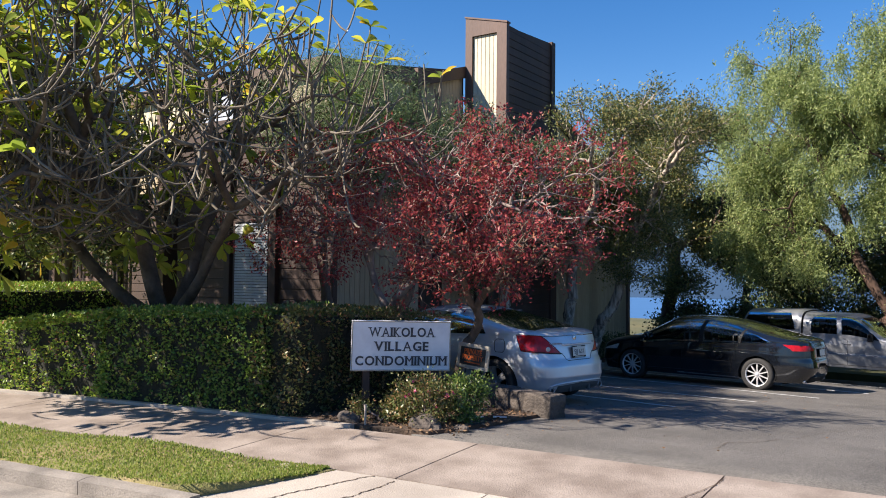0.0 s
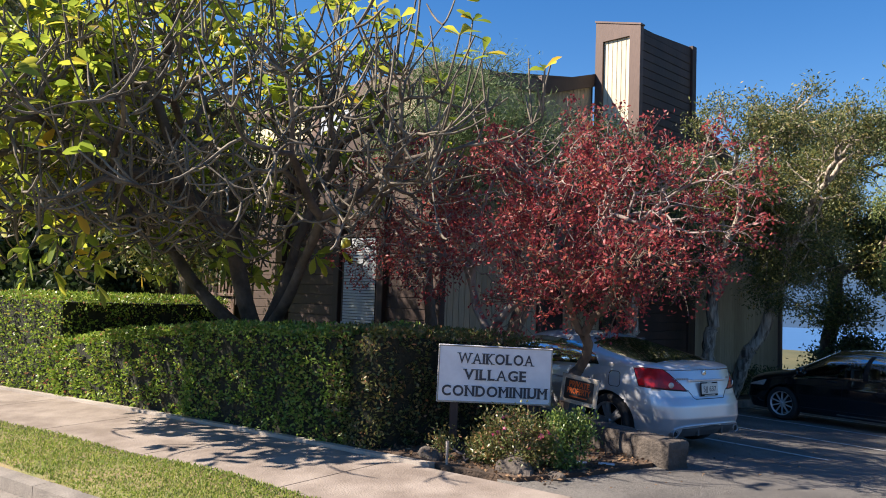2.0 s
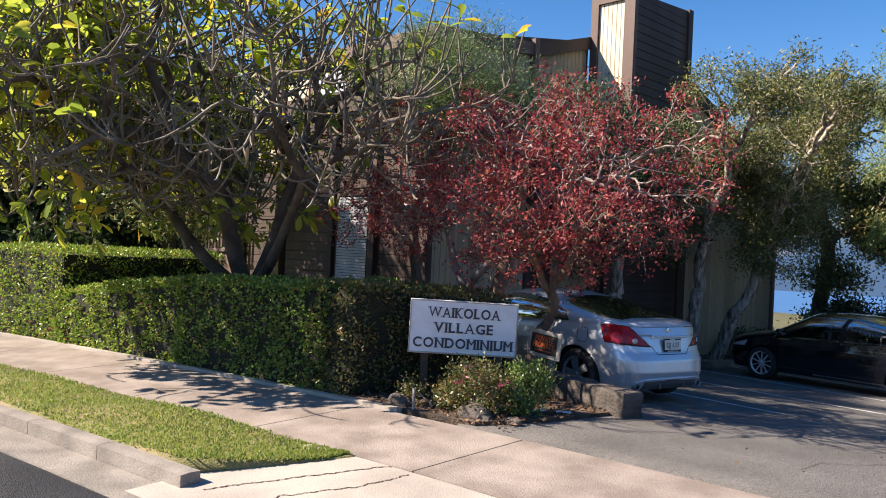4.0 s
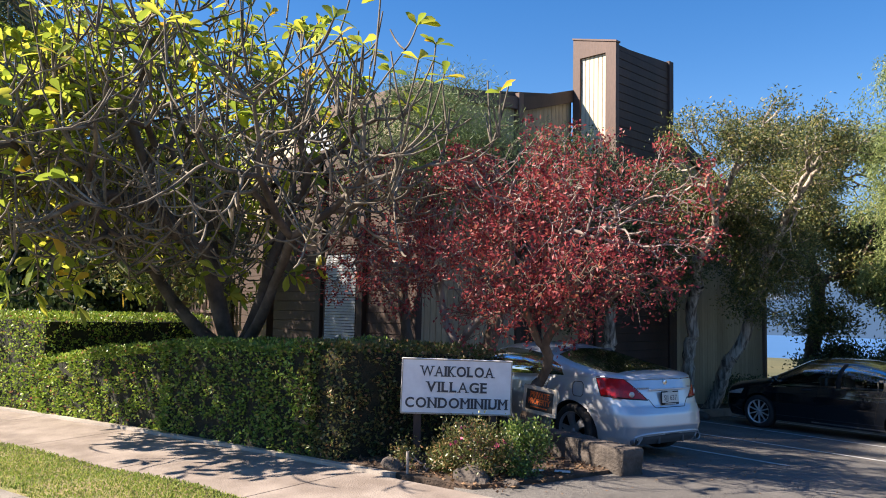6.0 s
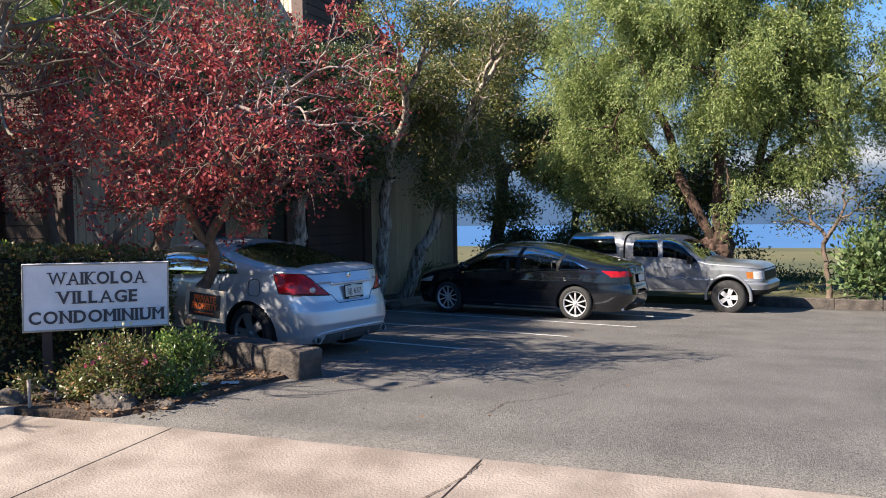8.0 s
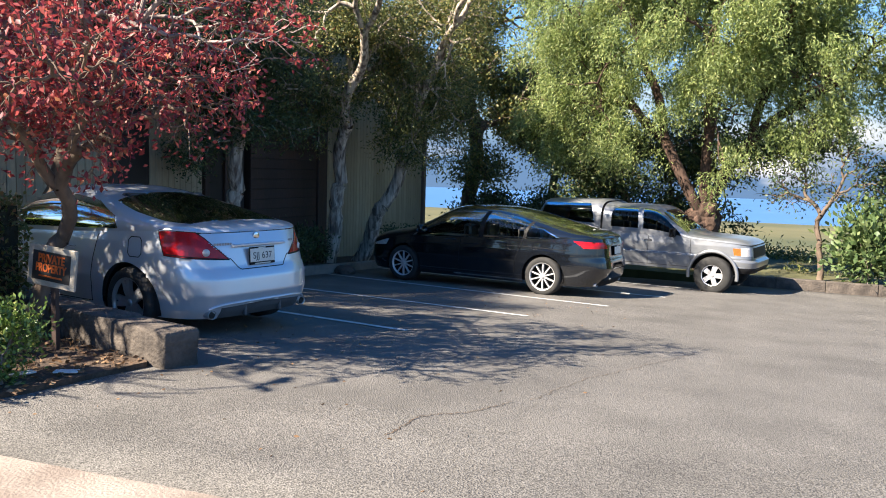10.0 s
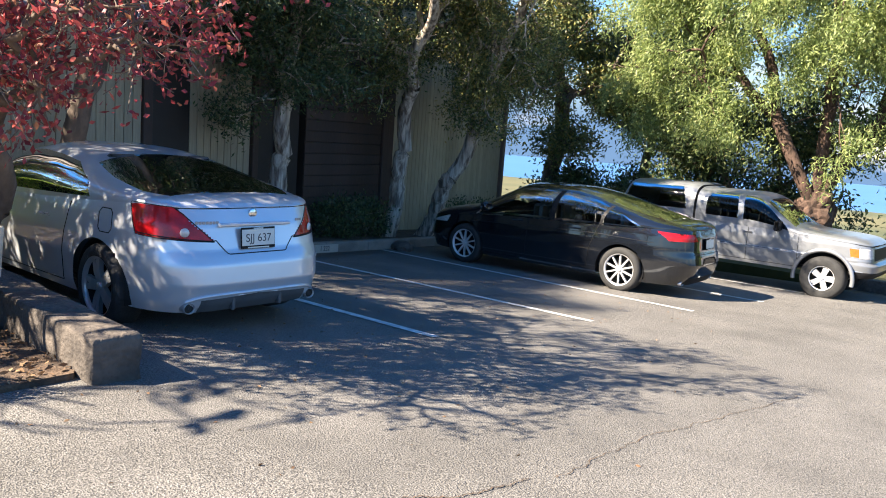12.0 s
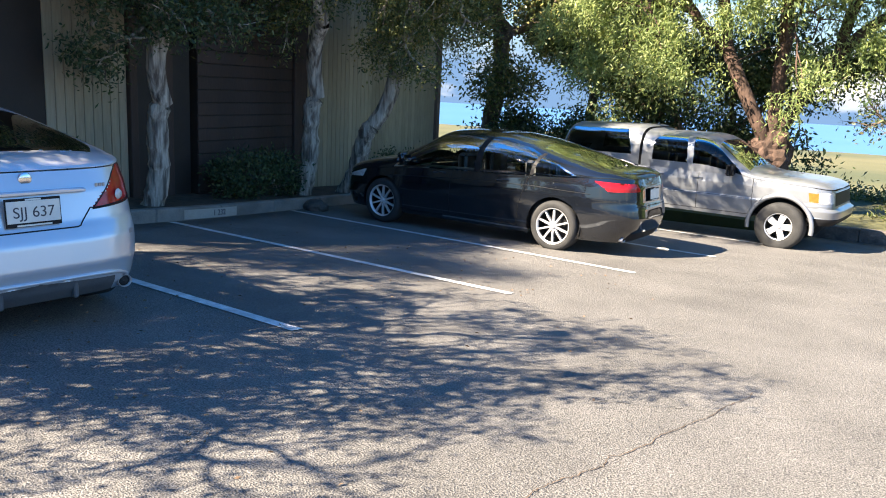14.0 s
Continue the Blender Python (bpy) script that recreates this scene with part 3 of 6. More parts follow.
def laps(wall, axis, at, a0, a1, z0, z1, h, m, face=1):
    n = max(1, round((z1 - z0) / h))
    h = (z1 - z0) / n
    for i in range(n):
        z = z0 + (i + 0.5) * h
        if axis == "x":
            V, F = box((at + face * 0.012, (a0 + a1) / 2, z), (0.024, a1 - a0, h - 0.012), 0, 0.006)
        else:
            V, F = box(((a0 + a1) / 2, at + face * 0.012, z), (a1 - a0, 0.024, h - 0.012), 0, 0.006)
        obj("siding", V, F, m, wall)


house = empty("condominium_building", label="two-storey condominium with tan boards and brown wooden trim", category="building")


def block(name, x0, x1, y0, y1, z0, z1, m, bev=0.01):
    V, F = box(((x0 + x1) / 2, (y0 + y1) / 2, (z0 + z1) / 2), (x1 - x0, y1 - y0, z1 - z0), 0, bev)
    return obj(name, V, F, m, house)


def sloped(name, x0, x1, y0, y1, z0, za, zb, m):
    """A block whose top rises from za at y0 to zb at y1."""
    V, F = prism([(x0, y0), (x1, y0), (x1, y1), (x0, y1)], z0, lambda x, y: za + (zb - za) * (y - y0) / (y1 - y0))
    return obj(name, V, F, m, house)


# lower front volume, its lot side at x = -9.5 and its street side at y = 11.6
TOP = 4.55
# backing wall is near-black so gaps between boards read as shade
w_lot = sloped("wall", -14.0, -9.53, 11.63, 17.6, -0.9, TOP, TOP, M["shade_dark"])
boards(w_lot, "x", -9.53, 11.55, 14.18, -0.5, TOP - 0.25, 0.15, M["tan"])
boards(w_lot, "x", -9.53, 15.06, 16.36, -0.6, TOP - 0.25, 0.15, M["tan"])
block("post", -9.56, -9.46, 14.18, 14.34, -0.6, TOP, M["brown"])
block("post", -9.56, -9.44, 16.36, 16.5, -0.7, TOP, M["brown"])
block("post", -9.60, -9.46, 16.95, 17.2, -0.7, TOP, M["brown"])
block("fascia", -14.1, -9.42, 11.48, 11.62, TOP - 0.3, TOP + 0.15, M["brown"])
block("fascia", -9.52, -9.40, 11.62, 17.6, TOP - 0.3, TOP + 0.15, M["brown"])
block("roof", -14.0, -9.5, 11.6, 17.6, TOP + 0.01, TOP + 0.1, M["roof"])
w_fr = block("wall", -14.0, -9.55, 11.6, 11.75, -0.4, TOP, M["brown"])
laps(w_fr, "y", 11.6, -14.0, -12.3, -0.3, TOP - 0.3, 0.2, M["brown"], -1)
laps(w_fr, "y", 11.6, -11.05, -9.55, -0.3, TOP - 0.3, 0.2, M["brown"], -1)
laps(w_fr, "y", 11.6, -12.3, -11.05, 2.75, TOP - 0.3, 0.2, M["brown"], -1)
block("post", -9.64, -9.46, 11.46, 11.6, -0.4, TOP, M["brown"])
block("post", -12.42, -12.25, 11.48, 11.6, -0.4, TOP, M["brown"])
block("post", -11.1, -10.95, 11.48, 11.6, -0.4, TOP, M["brown"])
# upper storey set back behind it, under rising shed roofs
w_up = sloped("wall", -17.5, -10.70, 12.7, 17.68, TOP, 5.95, 6.86, M["shade_dark"])
up_top = lambda y: float(np.interp(y, [12.6, 15.6, 17.7], [5.75, 6.08, 6.72]))
boards(w_up, "x", -10.70, 12.8, 15.5, TOP, up_top, 0.15, M["tan"])
boards(w_up, "x", -10.70, 15.7, 17.6, TOP, up_top, 0.15, M["tan"])
for a, b in ((-17.4, -16.3), (-15.9, -14.9), (-13.2, -12.2), (-11.9, -10.75)):
    boards(w_up, "y", 12.7, a, b, TOP, 5.72, 0.15, M["cream"] if a < -14 else M["brown"] if a < -13 else M["tan"], -1)
for x in (-16.1, -14.75, -13.35, -12.05):
    block("post", x - 0.13, x + 0.13, 12.6, 12.72, TOP, 5.85, M["trim"])
block("window_band", -14.6, -13.5, 12.64, 12.7, 4.9, 5.6, M["paleframe"])
V, F = prism([(-17.6, 12.5), (-10.58, 12.5), (-10.58, 15.6), (-17.6, 15.6)], lambda x, y: up_top(y) - 0.02, lambda x, y: up_top(y) + 0.26)
obj("fascia", V, F, M["trim"], house, "brown roof edge")
V, F = prism([(-17.6, 15.62), (-10.56, 15.62), (-10.56, 17.7), (-17.6, 17.7)], lambda x, y: up_top(y) - 0.06, lambda x, y: up_top(y) + 0.24)
obj("fascia", V, F, M["brown"], house, "dark brown sloping roof edge")
block("post", -10.68, -10.54, 15.5, 15.66, TOP, 6.42, M["trim"])
# tower with a cream panel on its street face
tower = sloped("tower", -10.54, -9.44, 17.66, 20.2, -1.1, 7.85, 7.85, M["shade_dark"])
laps(tower, "x", -9.44, 17.66, 20.05, -0.9, 7.72, 0.2, M["brown"])
V, F = prism([(-10.58, 17.58), (-10.38, 17.58), (-10.38, 17.66), (-10.58, 17.66)], 2.0, lambda x, y: 8.20 - (x + 10.66) * 0.2)
obj("trim", V, F, M["trim"], house)
V, F = prism([(-9.66, 17.58), (-9.38, 17.58), (-9.38, 17.72), (-9.66, 17.72)], 2.0, lambda x, y: 8.20 - (x + 10.66) * 0.25)
obj("trim", V, F, M["trim"], house)
V, F = prism([(-10.38, 17.58), (-9.66, 17.58), (-9.66, 17.66), (-10.38, 17.66)], 7.66, lambda x, y: 8.18 - (x + 10.66) * 0.25)
obj("trim", V, F, M["trim"], house)
boards(tower, "y", 17.66, -10.38, -9.66, 5.3, 7.66, 0.13, M["cream"], -1)
V, F = prism([(-10.60, 17.56), (-9.36, 17.56), (-9.36, 17.74), (-10.60, 17.74)], lambda x, y: 8.18 - (x + 10.66) * 0.25, lambda x, y: 8.22 - (x + 10.66) * 0.25)
obj("coping", V, F, M["trim"], house)
V, F = prism([(-10.6, 17.74), (-9.42, 17.74), (-9.42, 20.25), (-10.6, 20.25)], 7.72, lambda x, y: 7.80 + (y - 17.74) * 0.07)
obj("coping", V, F, M["brown"], house)
block("post", -9.62, -9.36, 20.05, 20.25, -1.1, 8.0, M["brown"])
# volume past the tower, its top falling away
w_far = sloped("wall", -15.5, -9.56, 20.25, 26.1, -1.3, 6.2, 4.2, M["shade_dark"])
boards(w_far, "x", -9.56, 20.6, 26.0, -0.9, lambda y: 6.1 - (y - 20.25) * 0.34, 0.15, M["tan"])
V, F = prism([(-15.6, 20.25), (-9.45, 20.25), (-9.45, 26.2), (-15.6, 26.2)], lambda x, y: 6.0 - (y - 20.25) * 0.342, lambda x, y: 6.38 - (y - 20.25) * 0.342)
obj("fascia", V, F, M["brown"], house, "dark brown sloping roof edge")
block("post", -9.62, -9.44, 20.25, 20.55, -1.1, 6.1, M["brown"])
block("post", -9.62, -9.46, 25.95, 26.12, -1.3, 4.3, M["trim"])
# street-side wing behind the frangipani
w_wing = block("wall", -25.5, -14.0, 13.2, 17.6, -0.4, 5.0, M["brown"])
laps(w_wing, "y", 13.2, -25.4, -14.05, -0.3, 4.95, 0.2, M["brown"], -1)
block("fascia", -25.8, -13.9, 12.7, 13.0, 4.9, 5.3, M["trim"])
block("roof", -25.6, -14.0, 12.8, 17.6, 5.0, 5.12, M["roof"])
boards(w_wing, "y", 13.17, -17.9, -16.6, 3.6, 4.7, 0.15, M["tan"], -1)
for x in (-25.3, -22.4, -20.9, -16.2):
    block("post", x - 0.14, x + 0.14, 12.75, 13.15, -0.4, 5.0, M["trim"])
# flat near-black panels stand for the shade in deep openings
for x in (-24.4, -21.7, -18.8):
    block("recess", x - 0.5, x + 0.5, 13.1, 13.175, -0.2, 2.2, M["shade_dark"])
# wooden slatted screen of the lanai
screen = block("rail", -19.9, -18.2, 12.78, 12.84, 1.35, 1.43, M["trim"])
for i in range(10):
    V, F = box((-19.8 + i * 0.17, 12.81, 1.95), (0.09, 0.03, 1.05), 0, 0.004)
    obj("slat", V, F, M["trim"], screen)
block("panel", -19.9, -18.3, 12.86, 12.9, 0.5, 1.3, M["trim"])


def window(x0, x1, z0, z1, y, blind=False):
    fr = block("window", x0 - 0.06, x1 + 0.06, y - 0.05, y, z0 - 0.06, z0, M["paleframe"])
    for a, b, c, d in ((x0 - 0.06, x0, z0, z1), (x1, x1 + 0.06, z0, z1), (x0 - 0.06, x1 + 0.06, z1, z1 + 0.06), ((x0 + x1) / 2 - 0.02, (x0 + x1) / 2 + 0.02, z0, z1)):
        V, F = box(((a + b) / 2, y - 0.025, (c + d) / 2), (b - a, 0.05, d - c), 0, 0.005)
        obj("frame", V, F, M["paleframe"] if not blind else M["brown"], fr)
    V, F = box(((x0 + x1) / 2, y - 0.02, (z0 + z1) / 2), (x1 - x0, 0.006, z1 - z0), 0, 0.001)
    obj("pane", V, F, M["pane"], fr).visible_shadow = False
    if blind:
        nb = int((z1 - z0) / 0.055)
        for i in range(nb):
            V, F = box(((x0 + x1) / 2, y - 0.055, z0 + (i + 0.5) * 0.055), (x1 - x0 - 0.02, 0.012, 0.047), 0, 0.003)
            obj("slat", V, F, M["blind"], fr)
    else:
        # near-black sheet stands for the unlit room behind the pane
        V, F = box(((x0 + x1) / 2, y - 0.004, (z0 + z1) / 2), (x1 - x0, 0.005, z1 - z0), 0, 0.001)
        obj("curtain", V, F, M["shade_dark"], fr)


window(-12.15, -11.2, 0.98, 2.6, 11.585, True)
window(-23.6, -22.7, 2.62, 3.25, 13.12)


# ---- vehicles ----
def poly_sdf(U, V, poly):
    """Signed distance to a polygon, negative inside."""
    poly = np.asarray(poly, float)
    best = np.full(U.shape, 1e9)
    inside = np.zeros(U.shape, bool)
    for (x0, y0), (x1, y1) in zip(poly, np.roll(poly, -1, 0)):
        dx, dy = x1 - x0, y1 - y0
        t = np.clip(((U - x0) * dx + (V - y0) * dy) / (dx * dx + dy * dy + 1e-12), 0, 1)
        best = np.minimum(best, np.hypot(U - x0 - t * dx, V - y0 - t * dy))
        if y0 != y1:
            cross = ((V >= y0) != (V >= y1)) & (U < (x1 - x0) * (V - y0) / (y1 - y0) + x0)
            inside ^= cross
    return np.where(inside, -best, best)


def panels(U, V, regions, shape, cell):
    """Cuts a parameter grid into named regions with clean outlines. Returns {name: (verts, faces)}; shape maps the grid to space."""
    U, V = U.copy(), V.copy()
    e = 1e-3
    for name, f in regions:
        d = f(U, V)
        gu, gv = (f(U + e, V) - d) / e, (f(U, V + e) - d) / e
        g2 = gu * gu + gv * gv + 1e-6
        near = (np.abs(d) < cell * 0.62)
        near[0], near[-1] = False, False
        U = np.where(near, U - d * gu / g2, U)
        V = np.where(near, V - d * gv / g2, V)
    P = shape(U, V).reshape(-1, 3)
    n, m = U.shape
    i, j = np.meshgrid(np.arange(n - 1), np.arange(m - 1), indexing="ij")
    Q = np.stack([i * m + j, (i + 1) * m + j, (i + 1) * m + j + 1, i * m + j + 1], -1).reshape(-1, 4)
    cu, cv = U.ravel()[Q].mean(1), V.ravel()[Q].mean(1)
    own = np.full(len(Q), -1)
    for k, (name, f) in enumerate(regions):
        own[(own < 0) & (f(cu, cv) < 0)] = k
    out = {}
    for k, name in enumerate(["body"] + [r[0] for r in regions]):
        F = Q[own == k - 1]
        if len(F):
            used, inv = np.unique(F, return_inverse=True)
            out.setdefault(name, []).append((P[used], inv.reshape(-1, 4)))
    return out


def wheel(thing, x, y, R, W, side, rim_r, style, m_rim):
    hub_y = y
    V, F = lathe([(rim_r * 0.98, -W * 0.5), (rim_r * 1.03, -W * 0.52), (R * 0.86, -W * 0.56), (R * 0.96, -W * 0.47), (R, -W * 0.33), (R, W * 0.33), (R * 0.96, W * 0.47), (R * 0.86, W * 0.56), (rim_r * 1.03, W * 0.52), (rim_r * 0.98, W * 0.5)], 48)
    off = np.array((x, hub_y, R))
    t = obj("wheel", V + off, F, M["rubber"], thing, "black rubber tyre on an alloy rim", smooth=True)
    V, F = lathe([(rim_r, W * 0.5), (rim_r * 0.95, W * 0.42), (rim_r * 0.90, -W * 0.4), (rim_r, -W * 0.5)], 40)
    V2, F2 = lathe([(rim_r * 0.97, -W * 0.12), (0.01, -W * 0.12)], 28)
    obj("brake_disc", V2 * np.array((0.8, 1, 0.8)) + off, F2, M["plastic"], t)
    obj("barrel", V + off, F, M["plastic"], t, smooth=True)
    V, F = lathe([(rim_r * 1.01, side * W * 0.52), (rim_r * 0.97, side * W * 0.505), (rim_r * 0.94, side * W * 0.44), (rim_r * 0.925, side * W * 0.36)], 40)
    obj("rim", V + off, F, m_rim, t, smooth=True)
    sp = []
    n_sp, w0, w1, pair = style
    for k in range(n_sp):
        for q in ((-1, 1) if pair else (0,)):
            a = 2 * math.pi * k / n_sp + q * pair
            ca, sa = math.cos(a), math.sin(a)
            pts = []
            for r, w, yy in ((0.03, w0, 0.40), (rim_r * 0.55, (w0 + w1) / 2, 0.44), (rim_r * 0.96, w1, 0.40)):
                for d, dep in ((-w, 0.0), (w, 0.0), (w, -0.16), (-w, -0.16)):
                    pts.append((r * ca - d * sa, side * W * (yy + dep), r * sa + d * ca))
            f = []
            for s in range(2):
                for c in range(4):
                    f.append([s * 4 + c, s * 4 + (c + 1) % 4, s * 4 + 4 + (c + 1) % 4, s * 4 + 4 + c])
            sp.append((np.array(pts), f))
    V, F = join(*sp)
    obj("spokes", V + off, F, m_rim, t)
    V, F = lathe([(0.001, side * W * 0.47), (0.03, side * W * 0.47), (0.035, side * W * 0.43), (0.035, side * W * 0.3)], 20)
    obj("hub_cap", V + off, F, m_rim, t, smooth=True)


def car(name, m, c, label):
    """A car along +x with its middle at the origin; c holds its measures and outlines."""
    thing = empty(name, m, label, "car" if name != "pickup_truck" else "pickup truck", "parked vehicles")
    L, W, zs = c["L"], c["W"], c["sill"]
    nr = c.get("round", 5.0)
    th = np.linspace(0, 2 * np.pi, 4001)
    X = L / 2 * np.sign(np.cos(th)) * np.abs(np.cos(th)) ** (2 / nr)
    Y = W / 2 * np.sign(np.sin(th)) * np.abs(np.sin(th)) ** (2 / nr)
    # start at the middle of the rear
    X, Y = np.roll(X[:-1], 2000), np.roll(Y[:-1], 2000)
    X, Y = np.append(X, X[0]), np.append(Y, Y[0])
    arc = np.concatenate([[0], np.cumsum(np.hypot(np.diff(X), np.diff(Y)))])
    total = arc[-1]
    cell = 0.02
    u = np.linspace(0, total, int(total / cell))
    zb = lambda x: np.interp(x, c["belt"][0], c["belt"][1])
    lev = np.linspace(0, 1, 44)
    half = lambda U: np.minimum(U, total - U)

    def tub(U, S):
        x0, y0 = np.interp(U, arc, X), np.interp(U, arc, Y)
        z = zs + (zb(x0) - zs) * S
        ex = np.where(x0 < 0, np.interp(z, *c["rear"]), np.interp(z, *c["front"]))
        iy = np.interp(z, *c["side"])
        x = x0 - np.sign(x0) * ex * np.abs(x0 / (L / 2)) ** 3
        y = y0 - np.sign(y0) * iy * np.abs(y0 / (W / 2)) ** 2
        return np.stack([x, y, z], -1)

    # the vertical parameter is kept in metres so that outlines are not stretched
    U, S = np.meshgrid(u, lev, indexing="ij")
    Zm = tub(U, S)[..., 2]

    def shape(U, Zp):
        x0 = np.interp(U, arc, X)
        return tub(U, (Zp - zs) / (zb(x0) - zs))

    regs = []
    for ax in (c["rw"], c["fw"]):
        regs.append(("arch", lambda u_, z_, ax=ax: np.hypot(np.interp(u_, arc, X) - ax, z_ - c["R"]) - c["R"] * c.get("arch", 1.13)))
    for nm, poly in c["low"]:
        regs.append((nm, lambda u_, z_, poly=poly: poly_sdf(half(u_), z_, poly)))
    got = panels(U, Zm, regs, shape, cell)
    # upper body: sections across, from belt to belt
    xa, xb = -L / 2 + np.interp(zb(-L / 2), *c["rear"]), L / 2 - np.interp(zb(L / 2), *c["front"])
    xs = np.linspace(xa, xb, int((xb - xa) / 0.02))
    aa = np.linspace(0, np.pi, 131)
    top = tub(np.linspace(0, total / 2, 1500), np.ones(1500))
    order = np.argsort(top[:, 0])
    yb = lambda x: np.interp(x, top[order, 0], np.abs(top[order, 1]))
    zc = lambda x: np.interp(x, *c["centre"])
    kx = np.linspace(xa, xb, 400)
    kz = zc(kx)
    for _ in range(6):
        kz = np.convolve(np.pad(kz, 4, mode="edge"), np.ones(9) / 9, "valid")
    zc2 = lambda x: np.maximum(np.interp(x, kx, kz), zb(x) + 0.012)

    def upper(Xp, A):
        a = np.clip(A, 0, np.pi)
        end = np.clip((Xp - xa) / 0.30, 0, 1) * np.clip((xb - Xp) / 0.20, 0, 1)
        rise = (zc2(Xp) - zb(Xp)) * (1 - (1 - end) ** 2) + 0.002
        k = np.clip((rise - 0.10) / 0.25, 0, 1)
        pw = 0.66 + (c["tumble"] - 0.66) * k
        ca, sa = np.cos(a), np.clip(np.sin(a), 0, 1)
        return np.stack([Xp, yb(Xp) * np.sign(ca) * np.abs(ca) ** pw, zb(Xp) + rise * sa ** pw], -1)

    Xg, Ag = np.meshgrid(xs, aa, indexing="ij")
    regs2 = []
    for nm, poly in c["up"]:
        regs2.append((nm, lambda x_, a_, poly=poly: poly_sdf(x_, np.minimum(a_, np.pi - a_), poly)))
    got2 = panels(Xg, Ag, regs2, upper, 0.025)
    for g in (got, got2):
        for k, v in g.items():
            for V, F in v:
                if k == "arch":
                    continue
                mt = c["mats"].get(k, M["plastic"])
                sides = [(V, F)]
                if k != "body" and np.abs(V[:, 1]).min() > 0.1:
                    sides = []
                    for s in (1, -1):
                        f = F[(V[F][..., 1].mean(1) * s) > 0]
                        if len(f):
                            used, inv = np.unique(f, return_inverse=True)
                            sides.append((V[used], inv.reshape(-1, 4)))
                for V1, F1 in sides:
                    ob = obj(k, V1, F1, mt, thing, smooth=True)
                    if "glass" in mt.name:
                        ob.visible_shadow = False
    # floor, arch liners and seats
    V, F = box((0, 0, zs + 0.05), (L * 0.85, W * 0.78, 0.06), 0, 0.02)
    obj("underbody", V, F, M["plastic"], thing)
    V, F = box((c["cab"][0], 0, zs + 0.30), (c["cab"][1], W * 0.86, 0.42), 0, 0.05)
    obj("cabin_floor", V, F, M["seat"], thing)
    for sx in c["seats"]:
        for sy in (-0.36, 0.36):
            b1 = box((sx, sy, zs + 0.62), (0.16, 0.48, 0.62), 0, 0.06)
            b2 = box((sx - 0.02, sy, zs + 1.0), (0.09, 0.24, 0.17), 0, 0.04)
            V, F = join(b1, b2)
            obj("seat", V, F, M["seat"], thing, smooth=True)
    for ax in (c["rw"], c["fw"]):
        for s in (-1, 1):
            R = c["R"] * c.get("arch", 1.13)
            t = np.linspace(-0.25, np.pi + 0.25, 25)
            yo, yi = s * (W / 2 - 0.03 - np.interp(c["R"], *c["side"])), s * (W / 2 - 0.34)
            V = [(ax + R * math.cos(q), yy, max(c["R"] + R * math.sin(q), zs + 0.015)) for q in t for yy in (yo, yi)]
            F = [[2 * i, 2 * i + 1, 2 * i + 3, 2 * i + 2] for i in range(24)] + [[2 * i + 1 for i in range(25)]]
            obj("wheel_arch", V, F, M["plastic"], thing)
            wheel(thing, ax, s * (W / 2 - c["WW"] * 0.5 - c.get("tuck", 0.035)), c["R"], c["WW"], s, c["rim"], c["spokes"], c["m_rim"])
    for line in c["seams"]:
        line = np.array(line, float)
        k = np.linspace(0, len(line) - 1, 12 * (len(line) - 1))
        uu, zz = np.interp(k, range(len(line)), line[:, 0]), np.interp(k, range(len(line)), line[:, 1])
        for mirror in ((1, -1) if line[:, 0].min() > 0.05 else (1,)):
            P = shape((uu * mirror) % total, zz)
            V, F = tubes([(P, np.full(len(k), 0.0045))], 5)
            obj("seam", V, F, M["plastic"], thing)
    return thing, shape, upper, (arc, total)


def on(shape, u, z, du=0.01):
    """Place and outward direction on a car's side at arc u and height z."""
    p = shape(np.array([u]), np.array([z]))[0]
    q = shape(np.array([u + du]), np.array([z]))[0]
    t = unit(q - p)
    return p, np.array((t[1], -t[0], 0.0)), t


def lettering(text, size, m, mw, parent, name="lettering", ext=0.002, bold=0.0):
    """Built-in font, made into a mesh."""
    cu = bpy.data.curves.new(name, "FONT")
    cu.body, cu.size, cu.align_x, cu.align_y, cu.extrude, cu.offset = text, size, "CENTER", "CENTER", ext, bold
    tmp = new(name, cu)
    me = bpy.data.meshes.new_from_object(tmp.evaluated_get(bpy.context.evaluated_depsgraph_get()))
    bpy.data.objects.remove(tmp)
    me.transform(mw)
    me.materials.clear()
    me.materials.append(m)
    ob = new(name, me)
    ob.parent = parent
    return ob


def face(o, right, up):
    """A frame whose x runs right and y up on a face."""
    right, up = Vector(right).normalized(), Vector(up).normalized()
    nrm = right.cross(up)
    return Matrix(((right.x, up.x, nrm.x, o[0]), (right.y, up.y, nrm.y, o[1]), (right.z, up.z, nrm.z, o[2]), (0, 0, 0, 1)))


def heading(x, y, z, nose, tilt=0.0):
    """Pose of a vehicle whose nose points along the plan direction nose."""
    return pose(x, y, z, tilt, 0, math.degrees(math.atan2(nose[1], nose[0])))


